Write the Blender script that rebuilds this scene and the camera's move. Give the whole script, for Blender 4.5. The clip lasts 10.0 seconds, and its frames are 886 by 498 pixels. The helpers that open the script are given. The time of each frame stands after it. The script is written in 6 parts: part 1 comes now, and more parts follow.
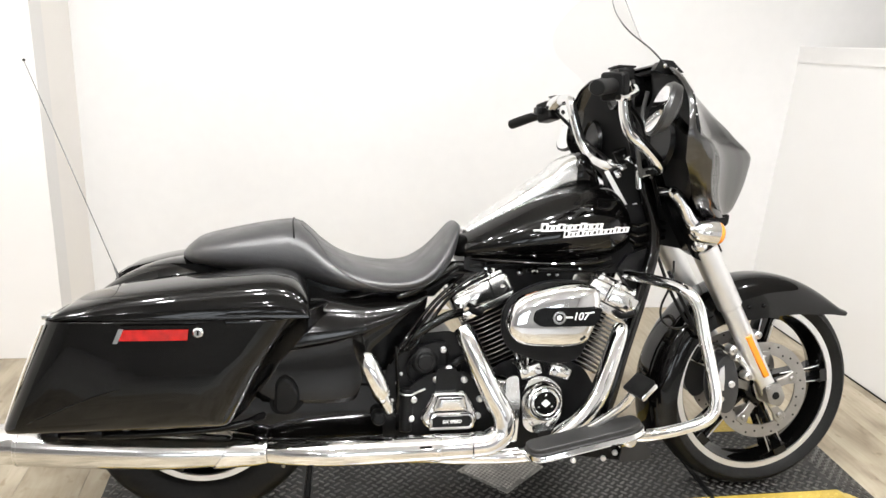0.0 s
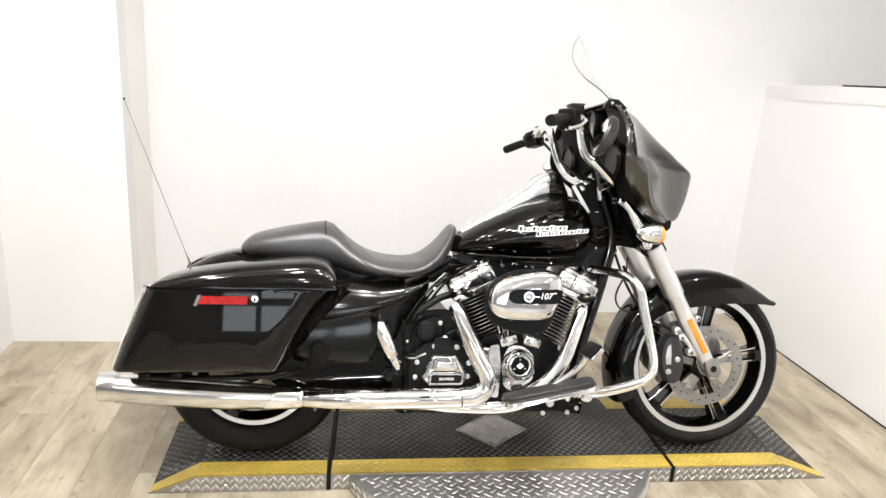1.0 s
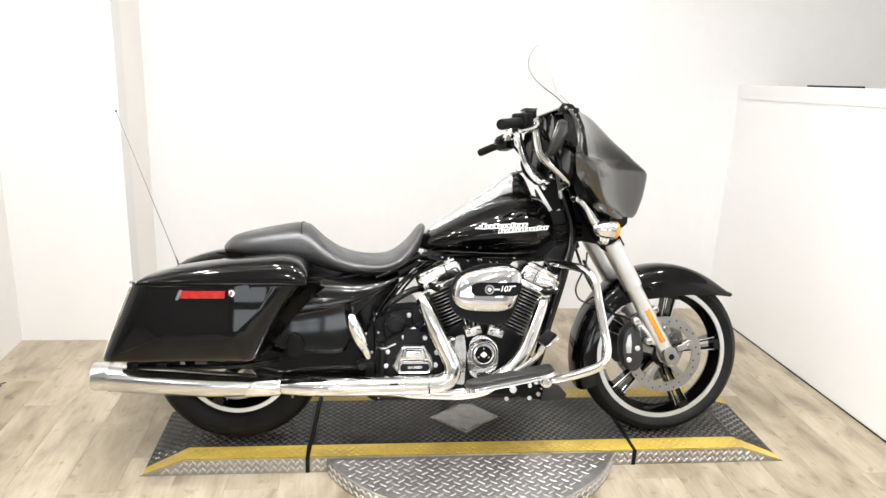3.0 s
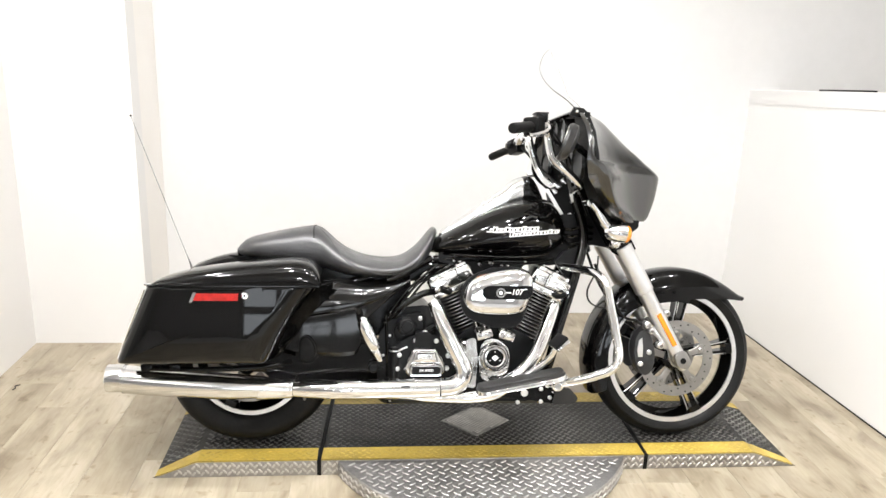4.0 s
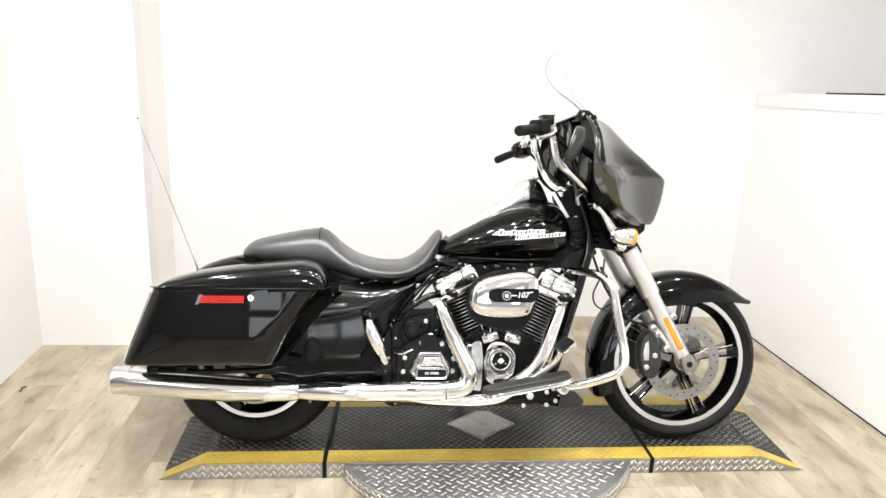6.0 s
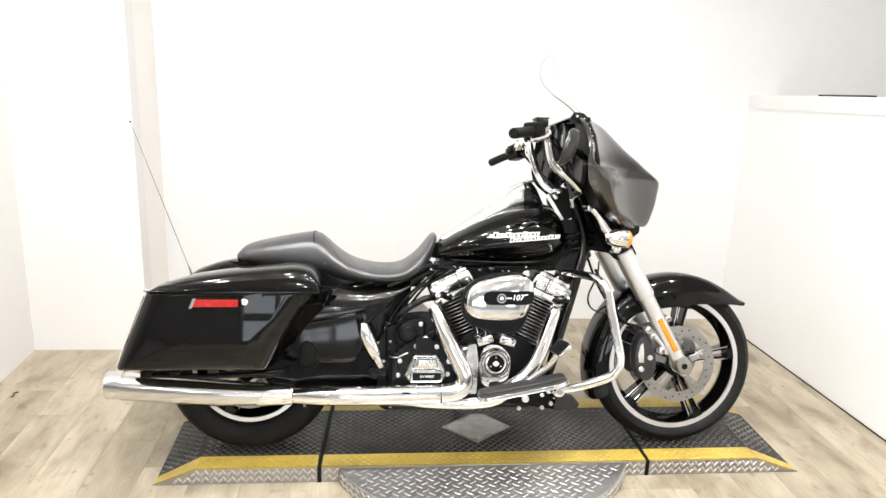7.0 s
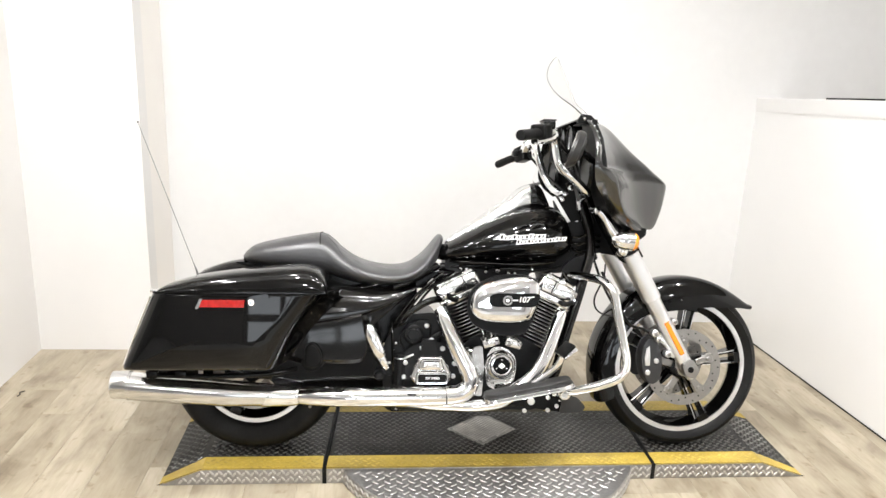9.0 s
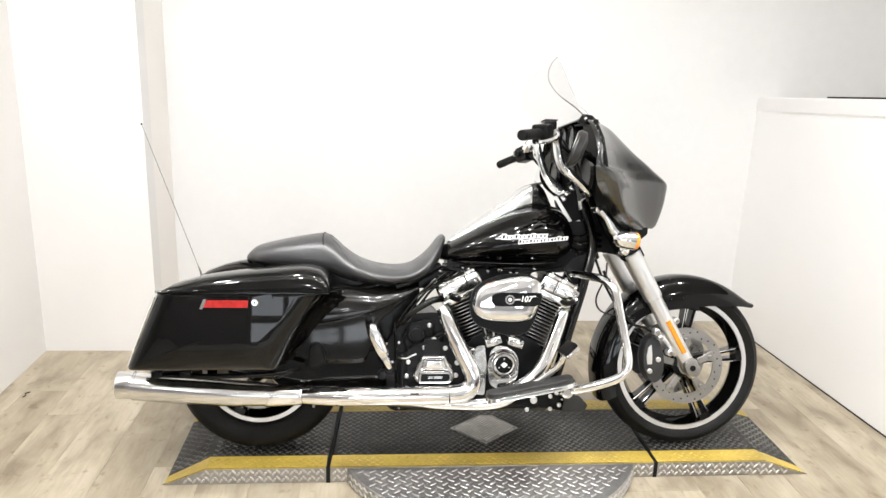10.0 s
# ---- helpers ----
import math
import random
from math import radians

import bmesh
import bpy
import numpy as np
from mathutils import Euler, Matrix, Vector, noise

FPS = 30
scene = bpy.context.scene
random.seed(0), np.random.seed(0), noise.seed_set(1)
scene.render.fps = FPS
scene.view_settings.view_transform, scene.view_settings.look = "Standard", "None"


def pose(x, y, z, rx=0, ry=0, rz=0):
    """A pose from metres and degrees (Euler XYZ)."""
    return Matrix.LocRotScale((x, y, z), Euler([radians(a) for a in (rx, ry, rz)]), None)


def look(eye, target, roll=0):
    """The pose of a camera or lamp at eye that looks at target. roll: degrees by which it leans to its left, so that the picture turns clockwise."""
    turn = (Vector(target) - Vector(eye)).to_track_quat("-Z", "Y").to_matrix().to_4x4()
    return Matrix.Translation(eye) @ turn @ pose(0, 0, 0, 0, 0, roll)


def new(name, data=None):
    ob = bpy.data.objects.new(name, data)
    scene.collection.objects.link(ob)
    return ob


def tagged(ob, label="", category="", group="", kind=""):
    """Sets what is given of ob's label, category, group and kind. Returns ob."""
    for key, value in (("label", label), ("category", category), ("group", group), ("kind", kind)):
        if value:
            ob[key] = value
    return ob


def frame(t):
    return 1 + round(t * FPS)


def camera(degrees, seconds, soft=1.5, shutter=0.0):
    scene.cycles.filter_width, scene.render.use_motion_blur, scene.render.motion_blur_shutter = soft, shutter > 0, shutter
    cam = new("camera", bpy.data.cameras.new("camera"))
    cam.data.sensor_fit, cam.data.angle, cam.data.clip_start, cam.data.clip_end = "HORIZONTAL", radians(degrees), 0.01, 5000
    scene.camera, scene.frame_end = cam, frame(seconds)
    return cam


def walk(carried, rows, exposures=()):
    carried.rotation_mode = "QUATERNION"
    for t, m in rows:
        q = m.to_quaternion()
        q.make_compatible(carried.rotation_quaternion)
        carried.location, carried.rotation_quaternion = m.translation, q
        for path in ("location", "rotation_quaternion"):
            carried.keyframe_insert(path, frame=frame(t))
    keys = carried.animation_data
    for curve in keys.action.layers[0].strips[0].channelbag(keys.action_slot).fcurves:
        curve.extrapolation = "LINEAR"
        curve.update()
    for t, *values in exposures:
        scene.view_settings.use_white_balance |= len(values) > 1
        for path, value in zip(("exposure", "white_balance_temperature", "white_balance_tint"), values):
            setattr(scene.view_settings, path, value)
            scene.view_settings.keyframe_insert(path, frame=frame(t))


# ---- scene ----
cam = camera(62.0, 10.0)
PATH = [
    (0, (-0.527, -1.814, 1.442), (-0.167, 0.043, 0.792), 4.00),
    (0.1, (-0.522, -1.879, 1.455), (-0.1906, -0.0083, 0.8312), 4.67),
    (0.2, (-0.5167, -1.947, 1.47), (-0.2057, -0.0656, 0.8681), 4.73),
    (0.3, (-0.5066, -2.008, 1.481), (-0.2285, -0.1205, 0.8803), 4.91),
    (0.4, (-0.5031, -2.069, 1.494), (-0.2458, -0.1784, 0.8958), 5.00),
    (0.5, (-0.499, -2.129, 1.503), (-0.239, -0.232, 0.925), 4.30),
    (0.6, (-0.498, -2.177, 1.507), (-0.2374, -0.2816, 0.9244), 4.67),
    (0.7, (-0.5041, -2.229, 1.51), (-0.2547, -0.3311, 0.9317), 4.10),
    (0.8, (-0.5105, -2.278, 1.512), (-0.2381, -0.3767, 0.9559), 4.06),
    (0.9, (-0.5168, -2.327, 1.516), (-0.2447, -0.4296, 0.9461), 4.00),
    (1, (-0.516, -2.369, 1.519), (-0.239, -0.475, 0.939), 3.70),
    (1.1, (-0.5091, -2.402, 1.524), (-0.2454, -0.513, 0.9212), 3.43),
    (1.2, (-0.4986, -2.435, 1.529), (-0.2366, -0.5491, 0.9173), 3.24),
    (1.3, (-0.482, -2.461, 1.532), (-0.2004, -0.568, 0.9511), 3.18),
    (1.4, (-0.4637, -2.485, 1.535), (-0.1857, -0.5872, 0.9677), 3.10),
    (1.5, (-0.446, -2.503, 1.537), (-0.185, -0.606, 0.958), 2.60),
    (1.6, (-0.4316, -2.522, 1.543), (-0.1384, -0.6159, 1.014), 3.11),
    (1.7, (-0.4105, -2.532, 1.546), (-0.1067, -0.624, 1.031), 2.71),
    (1.8, (-0.3928, -2.543, 1.552), (-0.111, -0.637, 1.016), 2.38),
    (1.9, (-0.3769, -2.547, 1.554), (-0.1079, -0.644, 1.002), 2.69),
    (2, (-0.366, -2.549, 1.554), (-0.108, -0.648, 0.989), 2.30),
    (2.1, (-0.3627, -2.552, 1.554), (-0.1075, -0.6524, 0.9818), 2.26),
    (2.2, (-0.3605, -2.554, 1.555), (-0.1147, -0.6566, 0.9726), 2.33),
    (3.3, (-0.3673, -2.56, 1.547), (-0.1424, -0.6548, 0.9803), 2.45),
    (3.4, (-0.3684, -2.56, 1.546), (-0.1454, -0.6548, 0.9809), 2.41),
    (3.5, (-0.369, -2.561, 1.546), (-0.146, -0.654, 0.985), 2.40),
    (3.7, (-0.3707, -2.564, 1.545), (-0.1549, -0.657, 0.9836), 2.40),
    (4, (-0.374, -2.57, 1.545), (-0.169, -0.659, 0.989), 2.40),
    (4.2, (-0.3752, -2.571, 1.545), (-0.1726, -0.6623, 0.9847), 2.38),
    (4.5, (-0.376, -2.571, 1.545), (-0.16, -0.663, 0.985), 2.30),
    (4.7, (-0.3761, -2.569, 1.544), (-0.1556, -0.6622, 0.9827), 2.20),
    (5, (-0.375, -2.566, 1.541), (-0.157, -0.656, 0.989), 2.50),
    (5.2, (-0.3751, -2.568, 1.541), (-0.1595, -0.6584, 0.9869), 2.38),
    (5.5, (-0.375, -2.571, 1.541), (-0.174, -0.657, 0.995), 2.60),
    (5.6, (-0.3755, -2.571, 1.541), (-0.1812, -0.6575, 0.993), 2.46),
    (5.7, (-0.3758, -2.571, 1.541), (-0.1854, -0.6568, 0.9935), 2.40),
    (6.8, (-0.3787, -2.565, 1.54), (-0.1747, -0.6518, 0.9956), 2.33),
    (6.9, (-0.3789, -2.565, 1.54), (-0.1713, -0.6509, 0.9978), 2.36),
    (7, (-0.379, -2.564, 1.54), (-0.171, -0.649, 1.001), 2.30),
    (7.2, (-0.3794, -2.563, 1.539), (-0.1682, -0.6492, 0.9982), 2.18),
    (7.5, (-0.379, -2.562, 1.538), (-0.175, -0.647, 0.996), 2.20),
    (7.7, (-0.3777, -2.562, 1.538), (-0.1725, -0.6486, 0.9945), 1.95),
    (8, (-0.375, -2.562, 1.538), (-0.173, -0.646, 0.999), 2.00),
    (8.5, (-0.379, -2.559, 1.535), (-0.177, -0.644, 0.998), 2.30),
    (8.7, (-0.3815, -2.56, 1.536), (-0.1801, -0.6444, 0.9963), 2.22),
    (9, (-0.384, -2.562, 1.538), (-0.189, -0.645, 1.004), 2.50),
    (9.5, (-0.381, -2.57, 1.535), (-0.187, -0.652, 1.003), 2.20),
    (9.7, (-0.3819, -2.573, 1.536), (-0.186, -0.6548, 1.003), 2.12),
    (10, (-0.384, -2.576, 1.538), (-0.196, -0.657, 1.006), 2.20),
]
EXPOSURES = [(0, -0.10), (1, -0.09), (2, -0.09), (3.5, 0.0), (4, 0.02), (4.5, 0.04), (5, 0.06), (5.5, 0.07), (7, 0.05), (7.5, 0.03), (8, 0.01), (8.5, -0.01), (9, -0.04), (9.5, -0.07), (10, -0.09)]
walk(cam, [(t, look(eye, target, roll)) for t, eye, target, roll in PATH], EXPOSURES)

# ---- world and lights ----
world = bpy.data.worlds.new("world")
scene.world = world
world.use_nodes = True
wn = world.node_tree
sky = wn.nodes.new("ShaderNodeTexSky")
sky.sky_type, sky.sun_disc, sky.sun_elevation, sky.sun_rotation = "NISHITA", False, radians(40), radians(200)
wn.links.new(sky.outputs["Color"], wn.nodes["Background"].inputs["Color"])
wn.nodes["Background"].inputs["Strength"].default_value = 0.08

LAMP_WATTS = 8.3
# the rows beyond y -4 are unseen, added to brighten what the chrome reflects
LAMP_ROWS = [(x, y) for y in (-1.60, -0.75) for x in ((-2.05, -1.45, -0.85, -0.25, 0.35, 0.95) if y < -1 else (-1.50, -0.90, -0.30, 0.30, 0.90, 1.50))] + [(x, y) for y in (-6.6, -4.8) for x in (-2.6, -0.9, 0.9, 2.6)]
CEILING = 2.85


def ceiling_lamp_light(x, y):
    """A disk lamp shines down; an added point fill brightens the ceiling and walls."""
    for kind, watts, drop in (("AREA", LAMP_WATTS, 0.035), ("POINT", LAMP_WATTS * 1.4, 0.10)):
        lamp = bpy.data.lights.new("ceiling_bulb_and_fill", kind)
        lamp.energy, lamp.color = watts, (0.99, 0.985, 0.985)
        if kind == "AREA":
            lamp.shape, lamp.size, lamp.spread = "DISK", 0.12, radians(160)
        else:
            lamp.shadow_soft_size = 0.05
        ob = new("ceiling_bulb_and_fill", lamp)
        ob.location = (x, y, CEILING - drop)


for lx, ly in LAMP_ROWS:
    ceiling_lamp_light(lx, ly)


# ---- materials ----
def mat(name, color, rough=0.5, metal=0.0, vary=0.0, scale=6.0, bump=0.0, bump_scale=80.0, rough_vary=0.0, coat=0.0,
        fine=0.0, random_vary=0.0, stretch=(1, 1, 1), spec=0.5):
    m = bpy.data.materials.new(name)
    m.use_nodes = True
    nt = m.node_tree
    b = nt.nodes["Principled BSDF"]
    b.inputs["Roughness"].default_value, b.inputs["Metallic"].default_value = rough, metal
    b.inputs["Coat Weight"].default_value, b.inputs["Coat Roughness"].default_value = coat, 0.03
    b.inputs["Specular IOR Level"].default_value = spec
    b.inputs["Base Color"].default_value = (*color, 1)
    tc = nt.nodes.new("ShaderNodeTexCoord")
    mp = nt.nodes.new("ShaderNodeMapping")
    mp.inputs["Scale"].default_value = stretch
    nt.links.new(tc.outputs["Object"], mp.inputs["Vector"])

    def tex(sc, detail=4.0):
        n = nt.nodes.new("ShaderNodeTexNoise")
        n.inputs["Scale"].default_value, n.inputs["Detail"].default_value = sc, detail
        nt.links.new(mp.outputs["Vector"], n.inputs["Vector"])
        return n.outputs["Fac"]

    def remap(sock, lo, hi):
        r = nt.nodes.new("ShaderNodeMapRange")
        r.inputs["From Min"].default_value, r.inputs["From Max"].default_value = 0.3, 0.7
        r.inputs["To Min"].default_value, r.inputs["To Max"].default_value = lo, hi
        nt.links.new(sock, r.inputs["Value"])
        return r.outputs["Result"]

    def times(a, c):
        n = nt.nodes.new("ShaderNodeMath")
        n.operation = "MULTIPLY"
        nt.links.new(a, n.inputs[0])
        nt.links.new(c, n.inputs[1])
        return n.outputs["Value"]

    if vary or fine or random_vary:
        f = remap(tex(scale), 1 - vary, 1 + vary)
        if fine:
            f = times(f, remap(tex(scale * 14, 2.0), 1 - fine, 1 + fine))
        if random_vary:
            oi = nt.nodes.new("ShaderNodeObjectInfo")
            r = nt.nodes.new("ShaderNodeMapRange")
            r.inputs["To Min"].default_value, r.inputs["To Max"].default_value = 1 - random_vary, 1 + random_vary
            nt.links.new(oi.outputs["Random"], r.inputs["Value"])
            f = times(f, r.outputs["Result"])
        mul = nt.nodes.new("ShaderNodeVectorMath")
        mul.operation = "SCALE"
        mul.inputs[0].default_value = color
        nt.links.new(f, mul.inputs["Scale"])
        nt.links.new(mul.outputs["Vector"], b.inputs["Base Color"])
    if rough_vary:
        nt.links.new(remap(tex(scale * 2.3), max(0.02, rough - rough_vary), rough + rough_vary), b.inputs["Roughness"])
    if bump:
        bp = nt.nodes.new("ShaderNodeBump")
        bp.inputs["Strength"].default_value, bp.inputs["Distance"].default_value = bump, 0.002
        nt.links.new(tex(bump_scale, 3.0), bp.inputs["Height"])
        nt.links.new(bp.outputs["Normal"], b.inputs["Normal"])
    return m


WALL = mat("white_wall_paint", (0.80, 0.795, 0.785), 0.55, vary=0.025, scale=1.3, bump=0.12, bump_scale=220, fine=0.01)
TRIM = mat("white_gloss_trim", (0.82, 0.81, 0.80), 0.3, vary=0.02, scale=3)
DARKSTEEL = mat("dark_spring_steel", (0.10, 0.098, 0.095), 0.5, 0.0, vary=0.1, scale=30)
SILVER = mat("bright_silver_emblem", (0.90, 0.90, 0.89), 0.5, 0.35, vary=0.04, scale=30)
# lighter than WALL, so the partition looks as brightly lit as the back wall
PARTITION = mat("brightened_white_paint", (0.88, 0.875, 0.865), 0.5, vary=0.02, scale=1.3, bump=0.1, bump_scale=220)
# WALL's white toned slightly darker and warmer, imitating dimmer light on the left
SHADEDWALL = mat("shaded_white_paint", (0.785, 0.77, 0.75), 0.55, vary=0.03, scale=1.3, bump=0.12, bump_scale=220)
CEIL = mat("ceiling_paint", (0.84, 0.835, 0.825), 0.8, vary=0.02, scale=2)
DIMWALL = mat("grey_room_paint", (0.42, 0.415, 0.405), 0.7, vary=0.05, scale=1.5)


def plank_material():
    """Oak-print vinyl: long grain, soft brown blotches and a tone for each plank."""
    m = bpy.data.materials.new("vinyl_oak_plank")
    m.use_nodes = True
    nt = m.node_tree
    b = nt.nodes["Principled BSDF"]
    geo, oi = nt.nodes.new("ShaderNodeNewGeometry"), nt.nodes.new("ShaderNodeObjectInfo")
    shift = nt.nodes.new("ShaderNodeVectorMath")
    shift.operation = "SCALE"
    shift.inputs[0].default_value = (37.0, 53.0, 0.0)
    nt.links.new(oi.outputs["Random"], shift.inputs["Scale"])
    add = nt.nodes.new("ShaderNodeVectorMath")
    nt.links.new(geo.outputs["Position"], add.inputs[0])
    nt.links.new(shift.outputs["Vector"], add.inputs[1])

    def noise(stretch, scale, detail, distort=0.0):
        mp, n = nt.nodes.new("ShaderNodeMapping"), nt.nodes.new("ShaderNodeTexNoise")
        mp.inputs["Scale"].default_value = stretch
        n.inputs["Scale"].default_value, n.inputs["Detail"].default_value, n.inputs["Distortion"].default_value = scale, detail, distort
        nt.links.new(add.outputs["Vector"], mp.inputs["Vector"])
        nt.links.new(mp.outputs["Vector"], n.inputs["Vector"])
        return n.outputs["Fac"]

    def ramp(sock, stops):
        r = nt.nodes.new("ShaderNodeValToRGB")
        e = r.color_ramp.elements
        e[0].position, e[0].color = stops[0][0], (*stops[0][1], 1)
        e[1].position, e[1].color = stops[-1][0], (*stops[-1][1], 1)
        for p, c in stops[1:-1]:
            x = e.new(p)
            x.color = (*c, 1)
        nt.links.new(sock, r.inputs["Fac"])
        return r.outputs["Color"]

    def multiply(a, c, fac=1.0):
        n = nt.nodes.new("ShaderNodeMix")
        n.data_type, n.blend_type = "RGBA", "MULTIPLY"
        n.inputs["Factor"].default_value = fac
        nt.links.new(a, n.inputs["A"])
        nt.links.new(c, n.inputs["B"])
        return n.outputs["Result"]

    blotch = ramp(noise((1, 0.42, 1), 8.5, 4.0, 0.5), [(0.28, (0.213, 0.172, 0.118)), (0.42, (0.340, 0.288, 0.208)), (0.55, (0.414, 0.357, 0.263)), (0.72, (0.480, 0.425, 0.330))])
    grain = ramp(noise((14, 1.6, 1), 5.0, 5.0, 0.6), [(0.30, (0.88, 0.865, 0.84)), (0.55, (1.0, 1.0, 1.0)), (0.75, (1.05, 1.05, 1.05))])
    knots = ramp(noise((1, 0.7, 1), 24.0, 2.0, 0.3), [(0.27, (0.72, 0.68, 0.62)), (0.38, (1.0, 1.0, 1.0)), (1.0, (1.0, 1.0, 1.0))])
    tone = ramp(oi.outputs["Random"], [(0.0, (0.86, 0.85, 0.83)), (0.5, (0.98, 0.98, 0.98)), (1.0, (1.06, 1.07, 1.08))])
    nt.links.new(multiply(multiply(multiply(blotch, grain), knots), tone), b.inputs["Base Color"])
    rough = nt.nodes.new("ShaderNodeMapRange")
    rough.inputs["To Min"].default_value, rough.inputs["To Max"].default_value = 0.30, 0.46
    nt.links.new(noise((1, 1, 1), 3.0, 3.0), rough.inputs["Value"])
    nt.links.new(rough.outputs["Result"], b.inputs["Roughness"])
    bp = nt.nodes.new("ShaderNodeBump")
    bp.inputs["Strength"].default_value, bp.inputs["Distance"].default_value = 0.08, 0.002
    nt.links.new(noise((40, 2.5, 1), 6.0, 3.0), bp.inputs["Height"])
    nt.links.new(bp.outputs["Normal"], b.inputs["Normal"])
    return m


PLANK = plank_material()
SUBFLOOR = mat("floor_joint", (0.33, 0.28, 0.19), 0.8, vary=0.1)
PAINT = mat("gloss_black_paint", (0.002, 0.0019, 0.0018), 0.022, vary=0.1, scale=3, spec=0.36)
COVERPAINT = mat("softly_polished_black_paint", (0.002, 0.0019, 0.0018), 0.10, vary=0.1, scale=3, spec=0.50, rough_vary=0.04)
SHELLPAINT = mat("gloss_black_fairing_paint", (0.006, 0.006, 0.006), 0.15, vary=0.1, scale=3, spec=1.0, coat=0.25)
MIRRORCASE = mat("dark_grey_mirror_case", (0.016, 0.016, 0.016), 0.34, vary=0.15, scale=20)
SATIN = mat("satin_black_metal", (0.003, 0.003, 0.003), 0.24, vary=0.2, scale=20, bump=0.05, bump_scale=300, spec=0.18)
PLASTIC = mat("black_plastic", (0.0035, 0.0035, 0.0035), 0.34, vary=0.2, scale=30, bump=0.08, bump_scale=400, spec=0.18)
RUBBER = mat("black_rubber", (0.0045, 0.0045, 0.0045), 0.5, vary=0.25, scale=14, bump=0.15, bump_scale=160, spec=0.18)
TYRE = mat("tyre_rubber", (0.006, 0.0059, 0.0057), 0.55, vary=0.35, scale=9, bump=0.5, bump_scale=70, rough_vary=0.1, spec=0.20, fine=0.2)
LEATHER = mat("black_seat_vinyl", (0.035, 0.035, 0.037), 0.37, vary=0.2, scale=7, bump=0.3, bump_scale=420, rough_vary=0.08, spec=1.0)
CASTING = mat("black_crinkle_casting", (0.006, 0.006, 0.0062), 0.32, vary=0.3, scale=18, bump=0.25, bump_scale=260, spec=0.18)
SATINCHROME = mat("brushed_bright_console", (0.86, 0.86, 0.86), 0.24, 1.0, vary=0.05, scale=12, rough_vary=0.06)
BRIGHTCAST = mat("chromed_casting", (0.92, 0.92, 0.91), 0.15, 1.0, vary=0.04, scale=14, rough_vary=0.08, bump=0.06, bump_scale=120)
PADRUBBER = mat("worn_grey_rubber", (0.017, 0.0165, 0.016), 0.55, vary=0.25, scale=22, bump=0.2, bump_scale=200)
# for the unseen floor added behind the camera, which lightens the chrome
FILLFLOOR = mat("pale_fill_floor", (0.50, 0.49, 0.475), 0.4, vary=0.12, scale=1.5, fine=0.05)
CHROME = mat("chrome", (0.88, 0.885, 0.89), 0.05, 1.0, vary=0.03, scale=8, rough_vary=0.02)
POLISHED = mat("polished_aluminium", (0.78, 0.78, 0.78), 0.40, 1.0, vary=0.05, scale=10, rough_vary=0.08)
MACHINED = mat("machined_rim_lip", (0.74, 0.74, 0.745), 0.36, 1.0, vary=0.04, scale=10)
STEEL = mat("brake_disc_steel", (0.34, 0.33, 0.315), 0.40, 1.0, vary=0.08, scale=25, rough_vary=0.08)
FINMET = mat("cooling_fin_metal", (0.012, 0.012, 0.012), 0.34, 0.6, vary=0.2, scale=30)
FINEDGE = mat("machined_fin_edge", (0.6, 0.59, 0.57), 0.3, 1.0, vary=0.1, scale=30)
DECK = mat("dark_tread_plate", (0.017, 0.0166, 0.0158), 0.46, 0.3, vary=0.3, scale=5, fine=0.2, rough_vary=0.1, bump=0.1, bump_scale=200)
DECKLUG = mat("worn_dark_tread_lug", (0.12, 0.118, 0.113), 0.32, 0.9, vary=0.55, scale=4, fine=0.15)
ALU = mat("bright_tread_plate", (0.39, 0.382, 0.370), 0.42, 0.85, vary=0.12, scale=6, fine=0.1, rough_vary=0.1)
ALULUG = mat("bright_tread_lug", (0.62, 0.61, 0.60), 0.34, 0.95, vary=0.1, scale=9)
YELLOW = mat("yellow_safety_paint", (0.48, 0.345, 0.062), 0.45, vary=0.2, scale=7, fine=0.08, rough_vary=0.1)
YELLOWLUG = mat("worn_yellow_tread_lug", (0.50, 0.365, 0.075), 0.42, vary=0.3, scale=12, fine=0.2)
WORNPLATE = mat("worn_scratched_plate", (0.74, 0.72, 0.69), 0.42, 0.5, vary=0.22, scale=26, fine=0.25, rough_vary=0.12, bump=0.3, bump_scale=90)
# darker base, so lines show between the plate's bars
PLATEGROOVE = mat("darker_plate_grooves", (0.40, 0.39, 0.37), 0.5, 0.4, vary=0.3, scale=20)
CALIPER = mat("dark_grey_caliper", (0.022, 0.022, 0.023), 0.38, vary=0.2, scale=20)
MUFFLER = mat("softly_worn_chrome", (0.72, 0.72, 0.715), 0.13, 1.0, vary=0.04, scale=9, rough_vary=0.04)
AMBER = mat("amber_reflector", (0.85, 0.27, 0.01), 0.2, coat=0.6, bump=0.3, bump_scale=700)
AMBERLENS = mat("amber_lens", (0.9, 0.30, 0.03), 0.15, coat=0.8)
RED = mat("red_reflector", (0.31, 0.006, 0.004), 0.16, vary=0.3, scale=45, bump=0.3, bump_scale=700)
# for black panels and joints; also colours in holes and slots as shaded
GAPMAT = mat("matt_dark_fill", (0.006, 0.006, 0.006), 0.6, spec=0.15)
MIRROR = mat("mirror_glass", (0.9, 0.9, 0.9), 0.02, 1.0)
OLIVE = mat("oily_primary_metal", (0.05, 0.045, 0.03), 0.4, 0.4, vary=0.2, scale=20)

GLASS = bpy.data.materials.new("clear_polycarbonate")
GLASS.use_nodes = True
gb = GLASS.node_tree.nodes["Principled BSDF"]
